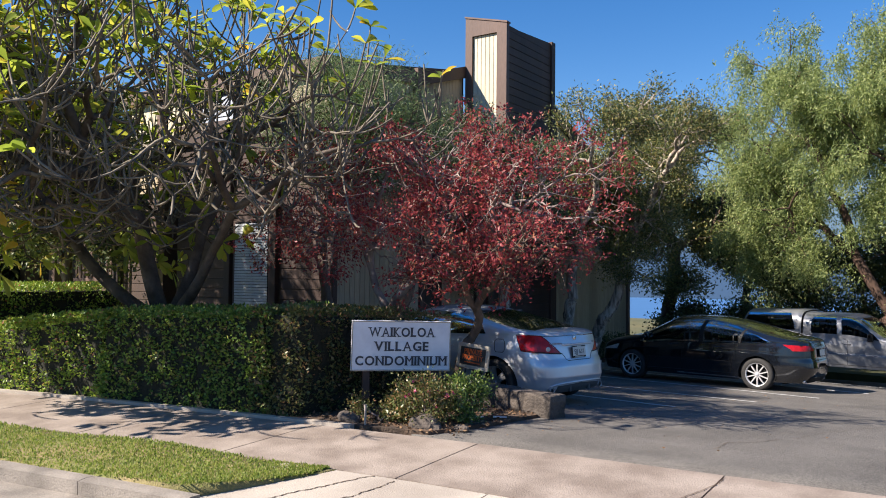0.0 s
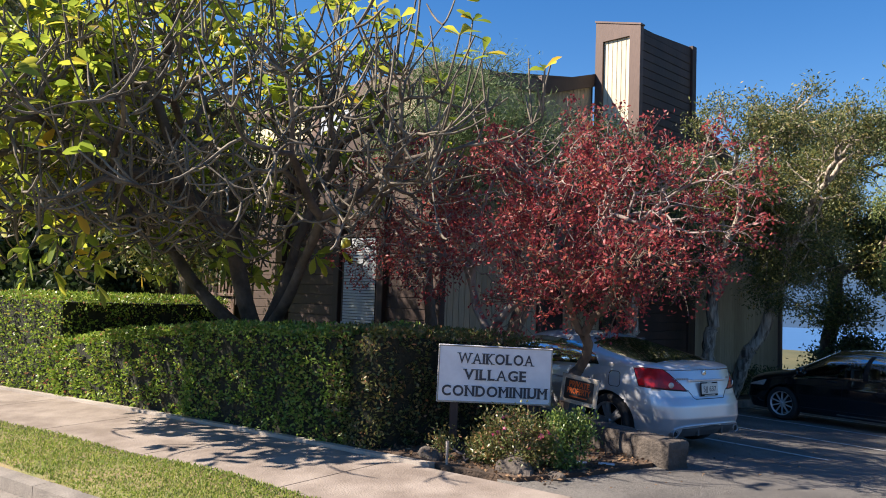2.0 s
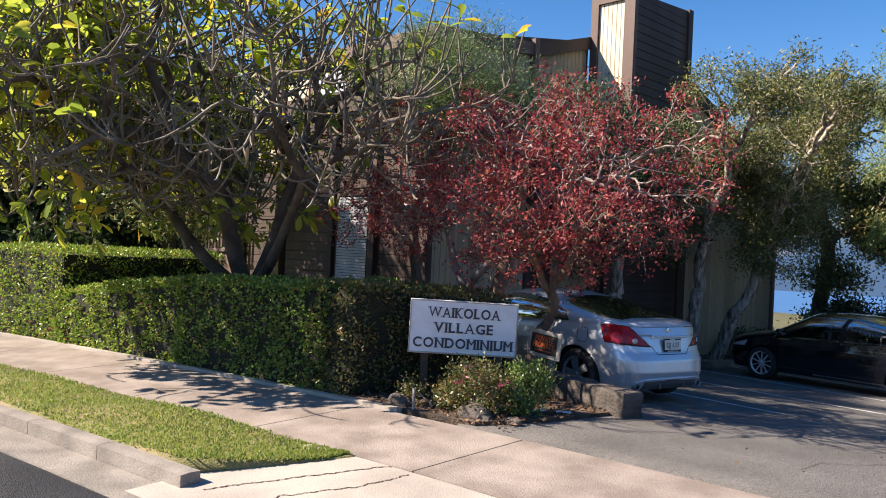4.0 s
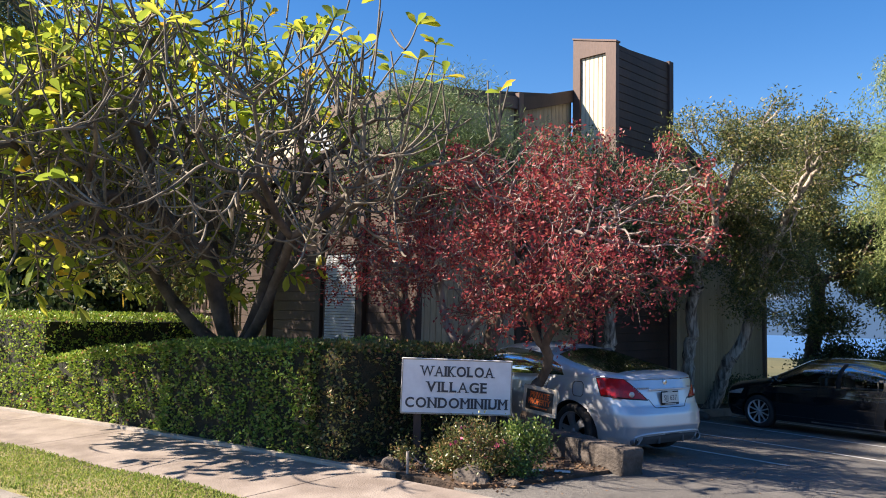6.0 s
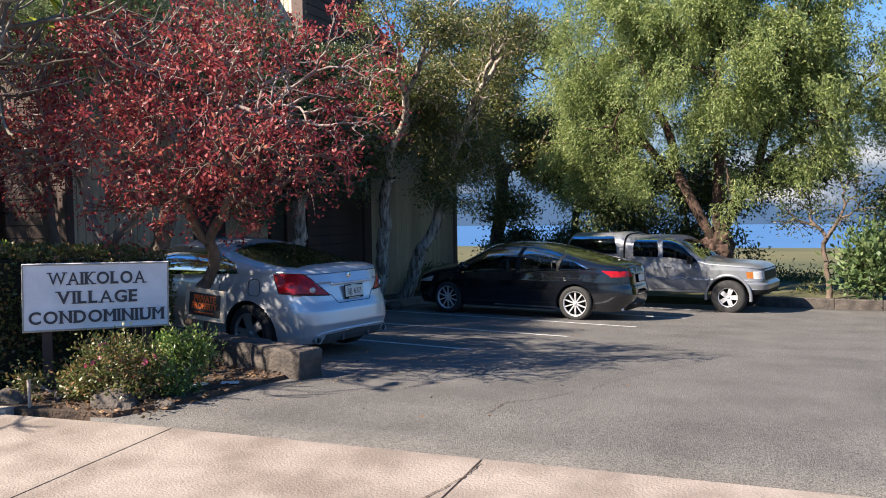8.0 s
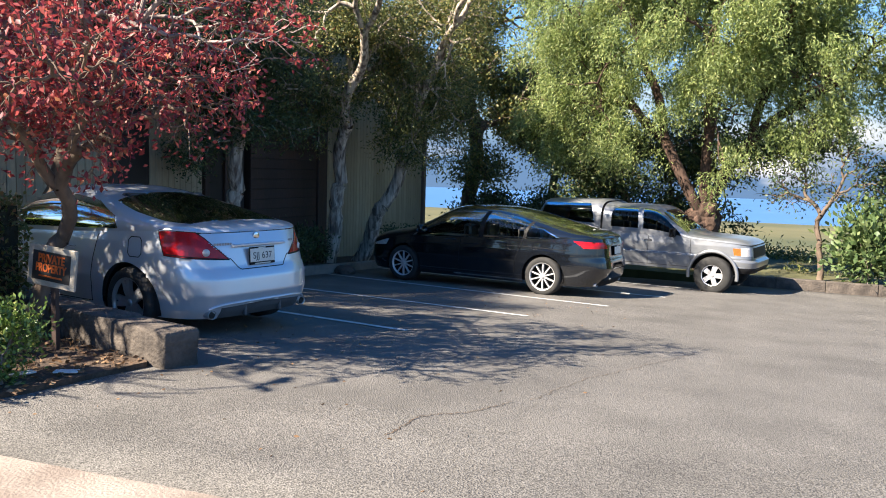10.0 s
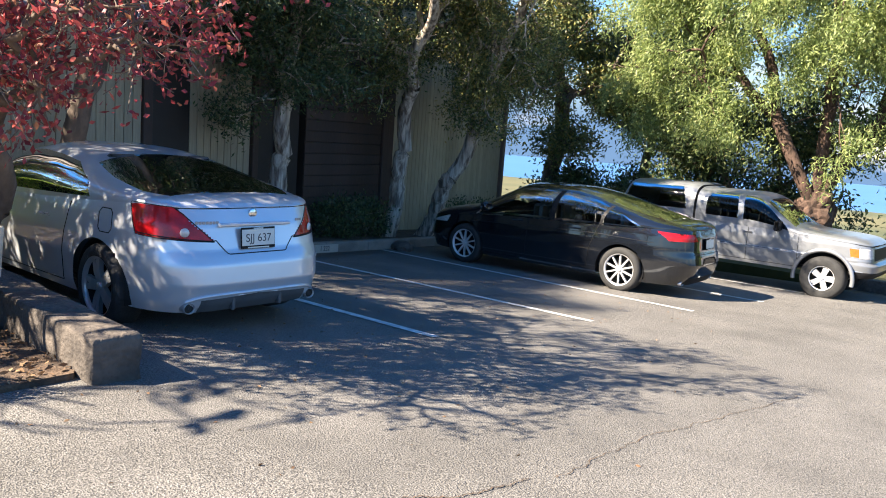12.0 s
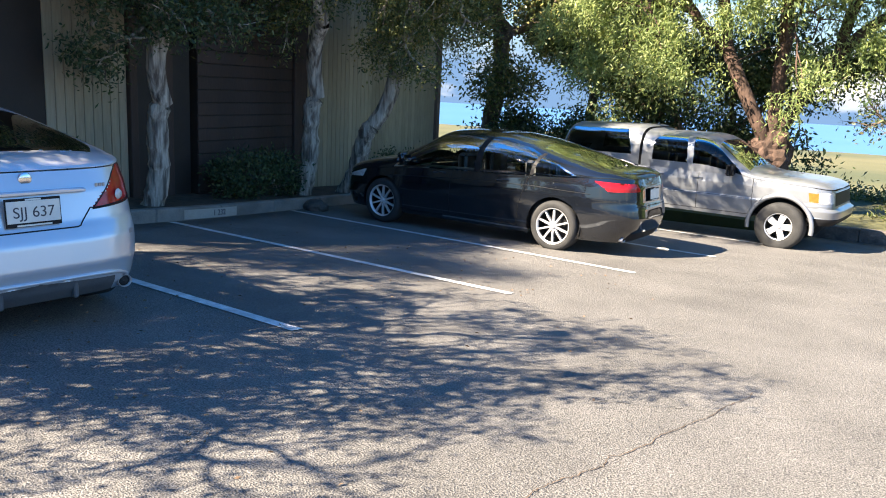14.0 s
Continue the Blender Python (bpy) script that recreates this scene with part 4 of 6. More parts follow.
# silver coupe
SC = dict(
    L=4.56, W=1.82, sill=0.235, R=0.335, WW=0.225, rim=0.235, rw=-1.39, fw=1.29, spokes=(5, 0.030, 0.022, 0.16), m_rim=M["alloy_dk"], round=4.6,
    belt=([-2.3, -1.9, -1.2, -0.4, 0.6, 1.2, 1.9, 2.3], [1.00, 1.02, 0.985, 0.94, 0.90, 0.84, 0.72, 0.60]),
    centre=([-2.28, -2.2, -1.75, -0.75, -0.35, 0.05, 0.35, 1.15, 1.5, 2.0, 2.28], [1.02, 1.06, 1.10, 1.33, 1.385, 1.395, 1.36, 0.98, 0.93, 0.82, 0.66]),
    rear=([0.2, 0.30, 0.45, 0.60, 0.66, 0.70, 0.88, 1.05], [0.13, 0.05, 0.0, 0.02, 0.05, 0.075, 0.12, 0.19]),
    front=([0.2, 0.4, 0.6, 0.8, 1.0], [0.10, 0.0, 0.03, 0.16, 0.3]),
    side=([0.2, 0.32, 0.55, 0.72, 0.90, 1.05], [0.07, 0.03, 0.0, 0.005, 0.03, 0.075]),
    tumble=0.74,
    low=[("tail_lamp", [(0.375, 0.765), (0.60, 0.965), (0.68, 1.015), (1.10, 1.03), (1.02, 0.80)]),
         ("plate_recess", [(-0.1, 0.68), (0.27, 0.68), (0.345, 0.78), (0.345, 0.875), (-0.1, 0.875)]),
         ("diffuser", [(-0.1, 0.2), (0.52, 0.2), (0.50, 0.335), (-0.1, 0.36)]),
         ("head_lamp", [(4.75, 0.62), (5.2, 0.58), (5.2, 0.72), (4.7, 0.76)])],
    up=[("rear_window", [(-1.86, 0.86), (-1.80, 1.7), (-0.74, 1.7), (-0.86, 0.90), (-1.25, 0.76), (-1.65, 0.72)]),
        ("windshield", [(0.42, 0.95), (0.36, 1.7), (1.02, 1.7), (1.08, 0.62)]),
        ("side_window", [(-1.20, 0.04), (-1.10, 0.42), (-0.70, 0.76), (0.20, 0.86), (0.86, 0.32), (1.0, 0.04)])],
    seams=[[(-0.36, 0.775), (-0.27, 0.672), (0.27, 0.672), (0.36, 0.775)], [(0.36, 0.775), (0.40, 0.772), (1.0, 0.815)], [(2.05, 0.30), (2.02, 0.60), (1.94, 0.95)], [(2.05, 0.30), (3.35, 0.29)], [(0.375, 0.765), (0.60, 0.965), (0.68, 1.015), (1.10, 1.03), (1.02, 0.80), (0.375, 0.765)], [(1.30, 0.80), (1.30, 0.92), (1.33, 0.95), (1.45, 0.95), (1.48, 0.92), (1.48, 0.80), (1.45, 0.77), (1.33, 0.77), (1.30, 0.80)] ],
    cab=(0.0, 2.2), seats=(-0.75, 0.25),
    mats=dict(body=M["silver"], tail_lamp=M["redlamp"], plate_recess=M["silver"], diffuser=M["bumper_dk"], head_lamp=M["clearlens"], rear_window=M["glass_cl"], windshield=M["glass_cl"], side_window=M["glass_dk"]),
)
noseS = (-0.982, 0.187)
cS = np.array((-4.42, 11.10)) + np.array(noseS) * 2.28
coupe, shS, upS, (arcS, totS) = car("silver_coupe", heading(cS[0], cS[1], lot_z(cS[0], cS[1]) + 0.0, noseS), SC, "silver two-door coupe parked nose-in under the red-leaved tree")


def rear_fittings(thing, sh, z_plate, text, plate_w=0.305):
    p, nrm, t = on(sh, 0.0, z_plate)
    o = np.array((p[0] - 0.028, 0, z_plate))
    up = Vector((0.08, 0, 1))
    V, F = box((0, 0, 0), (plate_w + 0.014, 0.164, 0.008), 0, 0.003)
    W4 = face(o, (0, -1, 0), up)
    holder = obj("plate_frame", [W4 @ Vector(v) for v in V], F, M["plastic"], thing)
    V, F = box((0, 0.004, 0.006), (plate_w, 0.125, 0.004), 0, 0.002)
    obj("licence_plate", [W4 @ Vector(v) for v in V], F, M["plate"], holder)
    lettering(text, 0.088, M["letters"], W4 @ Matrix.Translation((0, -0.002, 0.0085)), holder, "plate_number", 0.001)
    for yy, w in ((0.073, 0.09), (-0.074, 0.2)):
        V, F = box((0, yy, 0.006), (w, 0.010, 0.002), 0, 0.0005)
        obj("plate_text", [W4 @ Vector(v) for v in V], F, M["plate"], holder)
    return W4


rear_fittings(coupe, shS, 0.785, "SJJ 637")
# brow over the plate, badge, exhaust tips and bumper crease
p, _, _ = on(shS, 0.0, 0.885)
V, F = box((p[0] - 0.012, 0, 0.888), (0.045, 0.66, 0.024), 0, 0.01)
obj("trunk_brow", V, F, M["silver"], coupe, "silver ledge over the number plate")
V, F = lathe([(0.001, -0.004), (0.034, -0.004), (0.040, 0.0), (0.034, 0.004), (0.026, 0.002)], 24)
p, _, _ = on(shS, 0.0, 0.965)
V = np.stack([p[0] + V[:, 1] - 0.006, V[:, 0], V[:, 2] + 0.965], 1)
obj("badge", V, F, M["chrome"], coupe, "plain round chrome badge", True)
for s in (-1, 1):
    V, F = lathe([(0.030, 0.1), (0.036, 0.1), (0.042, -0.02), (0.040, -0.03), (0.034, -0.02), (0.030, 0.1)], 20)
    V = np.stack([-2.16 + V[:, 1], V[:, 0] * 1.15 + s * 0.57, V[:, 2] + 0.278], 1)
    tip = obj("exhaust_tip", V, F, M["alloy_dk"], coupe, "chrome oval exhaust tip", True)
    # black disc closes the pipe and paints in its shaded hollow
    V, F = lathe([(0.001, -0.012), (0.034, -0.012), (0.034, 0.05)], 20)
    V = np.stack([-2.16 + V[:, 1], V[:, 0] * 1.15 + s * 0.57, V[:, 2] + 0.278], 1)
    obj("bore", V, F, M["rubber"], tip, "black disc in the pipe mouth standing for its dark hollow", True)
    pr, nr_, tr_ = on(shS, 0.60 if s > 0 else totS - 0.60, 0.835)
    V, F = lathe([(0.001, -0.010), (0.026, -0.010), (0.034, 0.002)], 20)
    Rm = face(pr + nr_ * 0.008, tr_, (0, 0, 1))
    V = [Rm @ Vector((v[0], v[2], -v[1])) for v in V]
    obj("reverse_lamp", V, F, M["clearlens"], coupe, "round clear reversing lens", True)
    # bumper lower lip
us = np.linspace(-0.62, 0.62, 30)
lip = [on(shS, u_ % totS, 0.375 - 0.05 * (abs(u_) / 0.62) ** 6)[0] + np.array((-0.008, 0, 0)) for u_ in us]
V, F = tubes([(np.array(lip), np.full(30, 0.013))], 6)
obj("bumper_lip", V, F, M["silver"], coupe, smooth=True)
for yy in (-0.22, 0.22):
    V, F = box((-2.215, yy, 0.30), (0.05, 0.03, 0.12), 0, 0.01)
    obj("diffuser_fin", V, F, M["bumper_dk"], coupe)
V, F = box((-0.52, 0.885, 0.80), (0.19, 0.03, 0.028), 0, 0.012)
for yy in (1, -1):
    obj("door_handle", V * np.array((1, yy, 1)), F if yy > 0 else [q[::-1] for q in F], M["silver"], coupe, smooth=True)
    Vm, Fm = box((0.72, yy * 0.97, 0.99), (0.12, 0.22, 0.14), 0, 0.045)
    obj("wing_mirror", Vm, Fm, M["silver"], coupe, smooth=True)

# small chrome scripts on the trunk lid and bumper, too small to read
for s_, u0, z0, w_, h_ in ((1, 0.42, 0.905, 0.20, 0.022), (-1, 0.46, 0.905, 0.08, 0.022), (-1, 0.66, 0.60, 0.06, 0.028)):
    cuts = 7 if w_ > 0.1 else 3
    for q in range(cuts):
        u_ = u0 + (q - (cuts - 1) / 2) * w_ / cuts
        pa, na, ta = on(shS, u_, z0)
        pa, na, ta = (np.array((v[0], abs(v[1]) * s_ if k == 0 else v[1] * s_ * np.sign(pa[1]), v[2])) for k, v in enumerate((pa, na, ta)))
        V, F = box((0, 0, 0), (w_ / cuts * 0.72, h_, 0.006), 0, 0.002)
        Wn = face(pa + na * 0.004, np.cross((0, 0, 1), na), (0, 0, 1))
        obj("script_bar", [Wn @ Vector(v) for v in V], F, M["alloy_dk"], coupe)

# black sedan
BS = dict(
    L=4.87, W=1.85, sill=0.20, R=0.335, WW=0.225, rim=0.235, rw=-1.40, fw=1.45, spokes=(5, 0.012, 0.011, 0.31), m_rim=M["alloy"], round=4.6,
    belt=([-2.44, -2.1, -1.4, -0.4, 0.6, 1.2, 1.9, 2.44], [1.00, 1.01, 0.97, 0.93, 0.90, 0.86, 0.77, 0.62]),
    centre=([-2.42, -2.3, -1.95, -0.85, -0.4, 0.2, 0.55, 1.35, 1.7, 2.2, 2.42], [1.04, 1.09, 1.12, 1.40, 1.465, 1.475, 1.45, 1.02, 0.97, 0.86, 0.68]),
    rear=([0.2, 0.35, 0.5, 0.62, 0.7, 0.9, 1.08], [0.14, 0.04, 0.0, 0.02, 0.05, 0.07, 0.14]),
    front=([0.2, 0.4, 0.6, 0.8, 1.0], [0.10, 0.0, 0.03, 0.14, 0.3]),
    side=([0.2, 0.32, 0.55, 0.75, 0.92, 1.08], [0.06, 0.03, 0.0, 0.008, 0.03, 0.07]),
    tumble=0.74,
    low=[("tail_lamp", [(0.38, 0.85), (0.46, 0.95), (1.10, 0.975), (0.92, 0.85)]),
         ("diffuser", [(-0.1, 0.205), (0.62, 0.205), (0.56, 0.31), (-0.1, 0.31)]),
         ("sill_strip", [(1.95, 0.235), (3.4, 0.235), (3.4, 0.258), (1.95, 0.258)]),
         ("head_lamp", [(4.95, 0.66), (5.5, 0.62), (5.5, 0.74), (4.9, 0.80)])],
    up=[("rear_window", [(-1.98, 1.05), (-1.95, 1.7), (-0.95, 1.7), (-1.05, 1.0), (-1.4, 0.92), (-1.75, 0.95)]),
        ("windshield", [(0.62, 0.95), (0.56, 1.7), (1.24, 1.7), (1.30, 0.62)]),
        ("door_pillar", [(-0.245, 0.0), (-0.285, 0.95), (-0.20, 0.95), (-0.155, 0.0)]),
        ("quarter_pillar", [(-1.06, 0.0), (-1.16, 0.80), (-1.11, 0.80), (-1.01, 0.0)]),
        ("side_window", [(-1.62, 0.04), (-1.36, 0.42), (-0.9, 0.79), (0.40, 0.91), (1.02, 0.34), (1.18, 0.04)]),
        ("window_trim", [(-1.70, 0.008), (-1.385, 0.46), (-0.915, 0.835), (0.415, 0.955), (1.05, 0.375), (1.25, 0.008)])],
    seams=[[(2.2, 0.30), (2.16, 0.60), (2.02, 1.0)], [(3.3, 0.28), (3.25, 1.0)], [(2.2, 0.28), (4.3, 0.27)], [(-0.5, 0.66), (0.5, 0.66)], [(1.15, 0.80), (2.0, 0.83), (3.2, 0.80), (4.4, 0.74)]],
    cab=(0.05, 2.4), seats=(-0.85, 0.25),
    mats=dict(body=M["black"], tail_lamp=M["redlamp"], diffuser=M["plastic"], sill_strip=M["chrome"], head_lamp=M["clearlens"], rear_window=M["glass_cl"], windshield=M["glass_cl"], side_window=M["glass_cl"], window_trim=M["chrome"], door_pillar=M["plastic"], quarter_pillar=M["plastic"]),
)
noseB = np.array((-2.82, 0.40)) / math.hypot(2.82, 0.40)
leftB = np.array((-noseB[1], noseB[0]))
wr = np.array((-3.61, 17.99))
cB = wr + noseB * 1.40 - leftB * (1.85 / 2 - 0.10)
sedan, shB, upB, (arcB, totB) = car("black_sedan", heading(cB[0], cB[1], lot_z(cB[0], cB[1]) - 0.0 + 0.03, noseB), BS, "glossy black four-door sedan parked nose-in in a bay")
rear_fittings(sedan, shB, 0.80, "")
for s in (1, -1):
    for hx in (-0.62, 0.42):
        V, F = box((hx, s * 0.905, 0.86), (0.2, 0.03, 0.028), 0, 0.012)
        obj("door_handle", V, F, M["black"], sedan, smooth=True)
    Vm, Fm = box((0.98, s * 1.0, 1.02), (0.12, 0.22, 0.14), 0, 0.045)
    obj("wing_mirror", Vm, Fm, M["black"], sedan, smooth=True)
    V, F = lathe([(0.030, 0.1), (0.036, 0.1), (0.042, -0.02), (0.034, -0.02), (0.030, 0.1)], 16)
    V = np.stack([-2.25 + V[:, 1], V[:, 0] * 1.2 + s * 0.58, V[:, 2] * 0.8 + 0.235], 1)
    obj("exhaust_tip", V, F, M["alloy_dk"], sedan, smooth=True)

# pickup truck with a camper shell
PT = dict(
    L=4.86, W=1.78, sill=0.44, R=0.37, WW=0.26, rim=0.205, rw=-1.455, fw=1.645, spokes=(5, 0.040, 0.050, 0.0), m_rim=M["alloy"], round=8.0, arch=1.26, tuck=-0.02,
    belt=([-2.45, -0.72, -0.6, 0.9, 1.2, 2.1, 2.45], [1.10, 1.10, 1.10, 1.08, 1.06, 1.01, 0.97]),
    centre=([-2.42, -2.36, -2.20, -0.74, -0.70, -0.62, -0.5, 0.30, 0.50, 1.12, 1.3, 2.0, 2.32, 2.42], [1.16, 1.55, 1.74, 1.77, 1.70, 1.66, 1.69, 1.69, 1.63, 1.17, 1.14, 1.11, 1.05, 0.98]),
    rear=([0.42, 0.5, 0.62, 0.66, 1.2], [0.05, 0.0, 0.0, 0.05, 0.06]),
    front=([0.42, 0.5, 0.66, 0.70, 0.95, 1.1], [0.10, 0.02, 0.0, 0.07, 0.10, 0.16]),
    side=([0.4, 0.55, 0.74, 0.76, 0.95, 1.15], [0.05, 0.02, 0.0, 0.012, 0.010, 0.04]),
    tumble=0.46,
    low=[("tail_lamp", [(0.78, 0.78), (0.78, 1.06), (1.0, 1.06), (1.0, 0.78)]),
         ("valance", [(5.02, 0.40), (7.0, 0.40), (7.0, 0.55), (5.06, 0.55)]),
         ("bumper", [(5.06, 0.55), (7.0, 0.55), (7.0, 0.70), (5.14, 0.70)]),
         ("indicator", [(5.22, 0.79), (5.36, 0.79), (5.36, 0.93), (5.20, 0.93)]),
         ("head_lamp", [(5.36, 0.78), (5.66, 0.78), (5.66, 0.94), (5.36, 0.94)]),
         ("grille", [(5.70, 0.74), (7.0, 0.74), (7.0, 0.94), (5.70, 0.94)])],
    up=[("rear_window", [(-2.40, 0.9), (-2.40, 1.7), (-2.30, 1.7), (-2.30, 0.9)]),
        ("windshield", [(0.56, 0.95), (0.53, 1.7), (1.05, 1.7), (1.09, 0.66)]),
        ("shell_window", [(-2.18, 0.05), (-2.06, 0.80), (-1.02, 0.84), (-0.88, 0.05)]),
        ("shell_gap", [(-0.735, 0.0), (-0.735, 1.7), (-0.69, 1.7), (-0.69, 0.0)]),
        ("back_window", [(-0.50, 0.03), (-0.50, 0.55), (-0.40, 0.84), (0.04, 0.88), (0.10, 0.03)]),
        ("front_window", [(0.20, 0.03), (0.16, 0.88), (0.44, 0.90), (0.94, 0.24), (1.0, 0.03)])],
    seams=[[(2.62, 0.5), (2.62, 1.10)], [(3.46, 0.5), (3.46, 1.08)], [(4.34, 0.6), (4.34, 1.06)], [(2.62, 0.5), (4.3, 0.5)], [(2.62, 0.75), (4.34, 0.75)]],
    cab=(0.2, 1.6), seats=(-0.25, 0.45),
    mats=dict(body=M["grey_tr"], tail_lamp=M["redlamp"], valance=M["plastic"], bumper=M["grey_tr"], indicator=M["amber"], head_lamp=M["clearlens"], grille=M["plastic"], rear_window=M["glass_dk"], windshield=M["glass_dk"], shell_window=M["glass_dk"], back_window=M["glass_dk"], front_window=M["glass_dk"]),
)
noseT = np.array((0.985, -0.172))
rightT = np.array((noseT[1], -noseT[0]))
cT = np.array((-1.08, 21.37)) - noseT * 1.645 - rightT * (1.78 / 2 - 0.09)
truck, shT, upT, (arcT, totT) = car("pickup_truck", heading(cT[0], cT[1], -0.905, noseT), PT, "dusty silver double-cab pickup with a matching camper shell")
for s in (1, -1):
    for hx in (-0.34, 0.32):
        V, F = box((hx, s * 0.882, 0.99), (0.16, 0.03, 0.03), 0, 0.012)
        obj("door_handle", V, F, M["grey_tr"], truck, smooth=True)
    Vm, Fm = box((0.86, s * 1.0, 1.17), (0.10, 0.22, 0.18), 0, 0.03)
    obj("wing_mirror", Vm, Fm, M["plastic"], truck, smooth=True)
    for ax in (PT["rw"], PT["fw"]):
        t = np.linspace(-0.15, np.pi + 0.15, 26)
        P = np.stack([ax + 0.475 * np.cos(t), np.full(26, s * 0.885), 0.37 + 0.475 * np.sin(t)], 1)
        V, F = tubes([(P, np.full(26, 0.035))], 8)
        obj("fender_flare", V, F, M["grey_tr"], truck, smooth=True)


# ---- signs ----
def upright_board(name, tl, tr, h, m, label, category, thick=0.03):
    """A sign board between two top corners, with its frame of reference on the face: x right, y up, origin at its middle."""
    tl, tr = Vector(tl), Vector(tr)
    right = (tr - tl).normalized()
    up = (Vector((0, 0, 1)) - right * right.z).normalized()
    w = (tr - tl).length
    mid = (tl + tr) / 2 - up * h / 2
    thing = empty(name, None, label, category)
    W4 = face(mid, right, up)
    V, F = box((0, 0, -thick / 2), (w, h, thick), 0, 0.004)
    obj("board", [W4 @ Vector(v) for v in V], F, m, thing)
    return thing, W4, w


sign, W4, sw = upright_board("condominium_sign", (-5.965, 7.935, 1.012), (-5.165, 8.86, 0.99), 0.605, M["white"], "white wooden sign board with dark raised serif letters", "sign")
STEMS = dict(I=[0.5], K=[0.1], L=[0.12], E=[0.13], D=[0.11], N=[0.09, 0.91], M=[0.08, 0.92], U=[0.12])
FEET = dict(I=([0.5], [0.5]), K=([0.12, 0.88], [0.12, 0.9]), L=([0.14], [0.14]), E=([0.12], [0.12]), D=([0.10], [0.10]), N=([0.06, 0.92], [0.09]), M=([0.06, 0.94], [0.08, 0.92]), U=([0.12, 0.9], []), V=([0.08, 0.92], []), W=([0.05, 0.95], []), A=([], [0.06, 0.94]))


def serif_line(txt, y0, height, width):
    """A line of raised capitals with heavy stems and serif feet, one mesh a letter."""
    glyphs = []
    for ch in txt:
        t = lettering(ch, 0.150, M["letters"], Matrix.Identity(4), sign, "letter", 0.004, 0.0 if ch in "MNWKA" else 0.0035)
        co = np.array([v.co for v in t.data.vertices])
        glyphs.append((ch, t, co.min(0), co.max(0)))
    total = sum(g[3][0] - g[2][0] for g in glyphs) + 0.020 * (len(txt) - 1)
    sx, x = width / total, -width / 2
    for ch, t, lo, hi in glyphs:
        w = (hi[0] - lo[0]) * sx
        sy = height / (hi[1] - lo[1])
        t.data.transform(Matrix.Translation((x, y0 - height / 2, 0.004)) @ Matrix.Diagonal((sx, sy, 1, 1)) @ Matrix.Translation((-lo[0], -lo[1], 0)))
        bars = [box((x + w * f, y0, 0.006), (0.024, height * 0.98, 0.006), 0, 0.001) for f in STEMS.get(ch, [])]
        top, foot = FEET.get(ch, ([], []))
        bars += [box((x + w * f, y0 + height / 2 - 0.004, 0.005), (0.042, 0.009, 0.007), 0, 0.001) for f in top]
        bars += [box((x + w * f, y0 - height / 2 + 0.004, 0.005), (0.042, 0.009, 0.007), 0, 0.001) for f in foot]
        for V, F in bars:
            obj("serif", [W4 @ Vector(v) for v in V], F, M["letters"], t)
        t.data.transform(W4)
        x += w + 0.020 * sx


for txt, y0, width in (("WAIKOLOA", 0.165, 0.80), ("VILLAGE", -0.005, 0.665), ("CONDOMINIUM", -0.178, 1.12)):
    serif_line(txt, y0, 0.112, width)
for a, b, c_, d in ((0, 0.291, sw - 0.01, 0.012), (0, -0.291, sw - 0.01, 0.012), (-sw / 2 + 0.008, 0, 0.012, 0.59), (sw / 2 - 0.008, 0, 0.012, 0.59)):
    V, F = box((a, b, 0.003), (c_, d, 0.008), 0, 0.002)
    obj("border", [W4 @ Vector(v) for v in V], F, M["ply"], sign)
for x in (-0.42, 0.42):
    p = W4 @ Vector((x, -0.25, -0.06))
    V, F = box((p.x, p.y, (p.z - 0.22) / 2), (0.085, 0.085, p.z + 0.22 + 0.3), 49, 0.006)
    obj("post", V, F, M["brown"], sign)

priv, W4, sw = upright_board("private_property_sign", (-5.31, 9.25, 0.715), (-4.86, 9.29, 0.665), 0.315, M["ply"], "black and orange printed sign screwed to weathered plywood", "sign", 0.02)
V, F = box((0, 0, 0.002), (0.355, 0.225, 0.006), 0, 0.001)
obj("print", [W4 @ Vector(v) for v in V], F, M["blackp"], priv)
for txt, y0, width in (("PRIVATE", 0.058, 0.25), ("PROPERTY", -0.016, 0.29)):
    t = lettering(txt, 0.088, M["orange"], Matrix.Identity(4), priv, "lettering", 0.001, 0.003)
    xs_ = [v.co.x for v in t.data.vertices]
    sc = width / (max(xs_) - min(xs_))
    t.data.transform(W4 @ Matrix.Translation((0, y0, 0.007)) @ Matrix.Diagonal((sc, 1, 1, 1)))
V, F = box((0, -0.078, 0.006), (0.22, 0.014, 0.002), 0, 0.0005)
obj("small_print", [W4 @ Vector(v) for v in V], F, M["orange"], priv)
p = W4 @ Vector((0, 0, -0.03))
V, F = box((p.x, p.y, 0.18), (0.05, 0.04, 0.9), 5, 0.004)
obj("stake", V, F, M["brown"], priv)

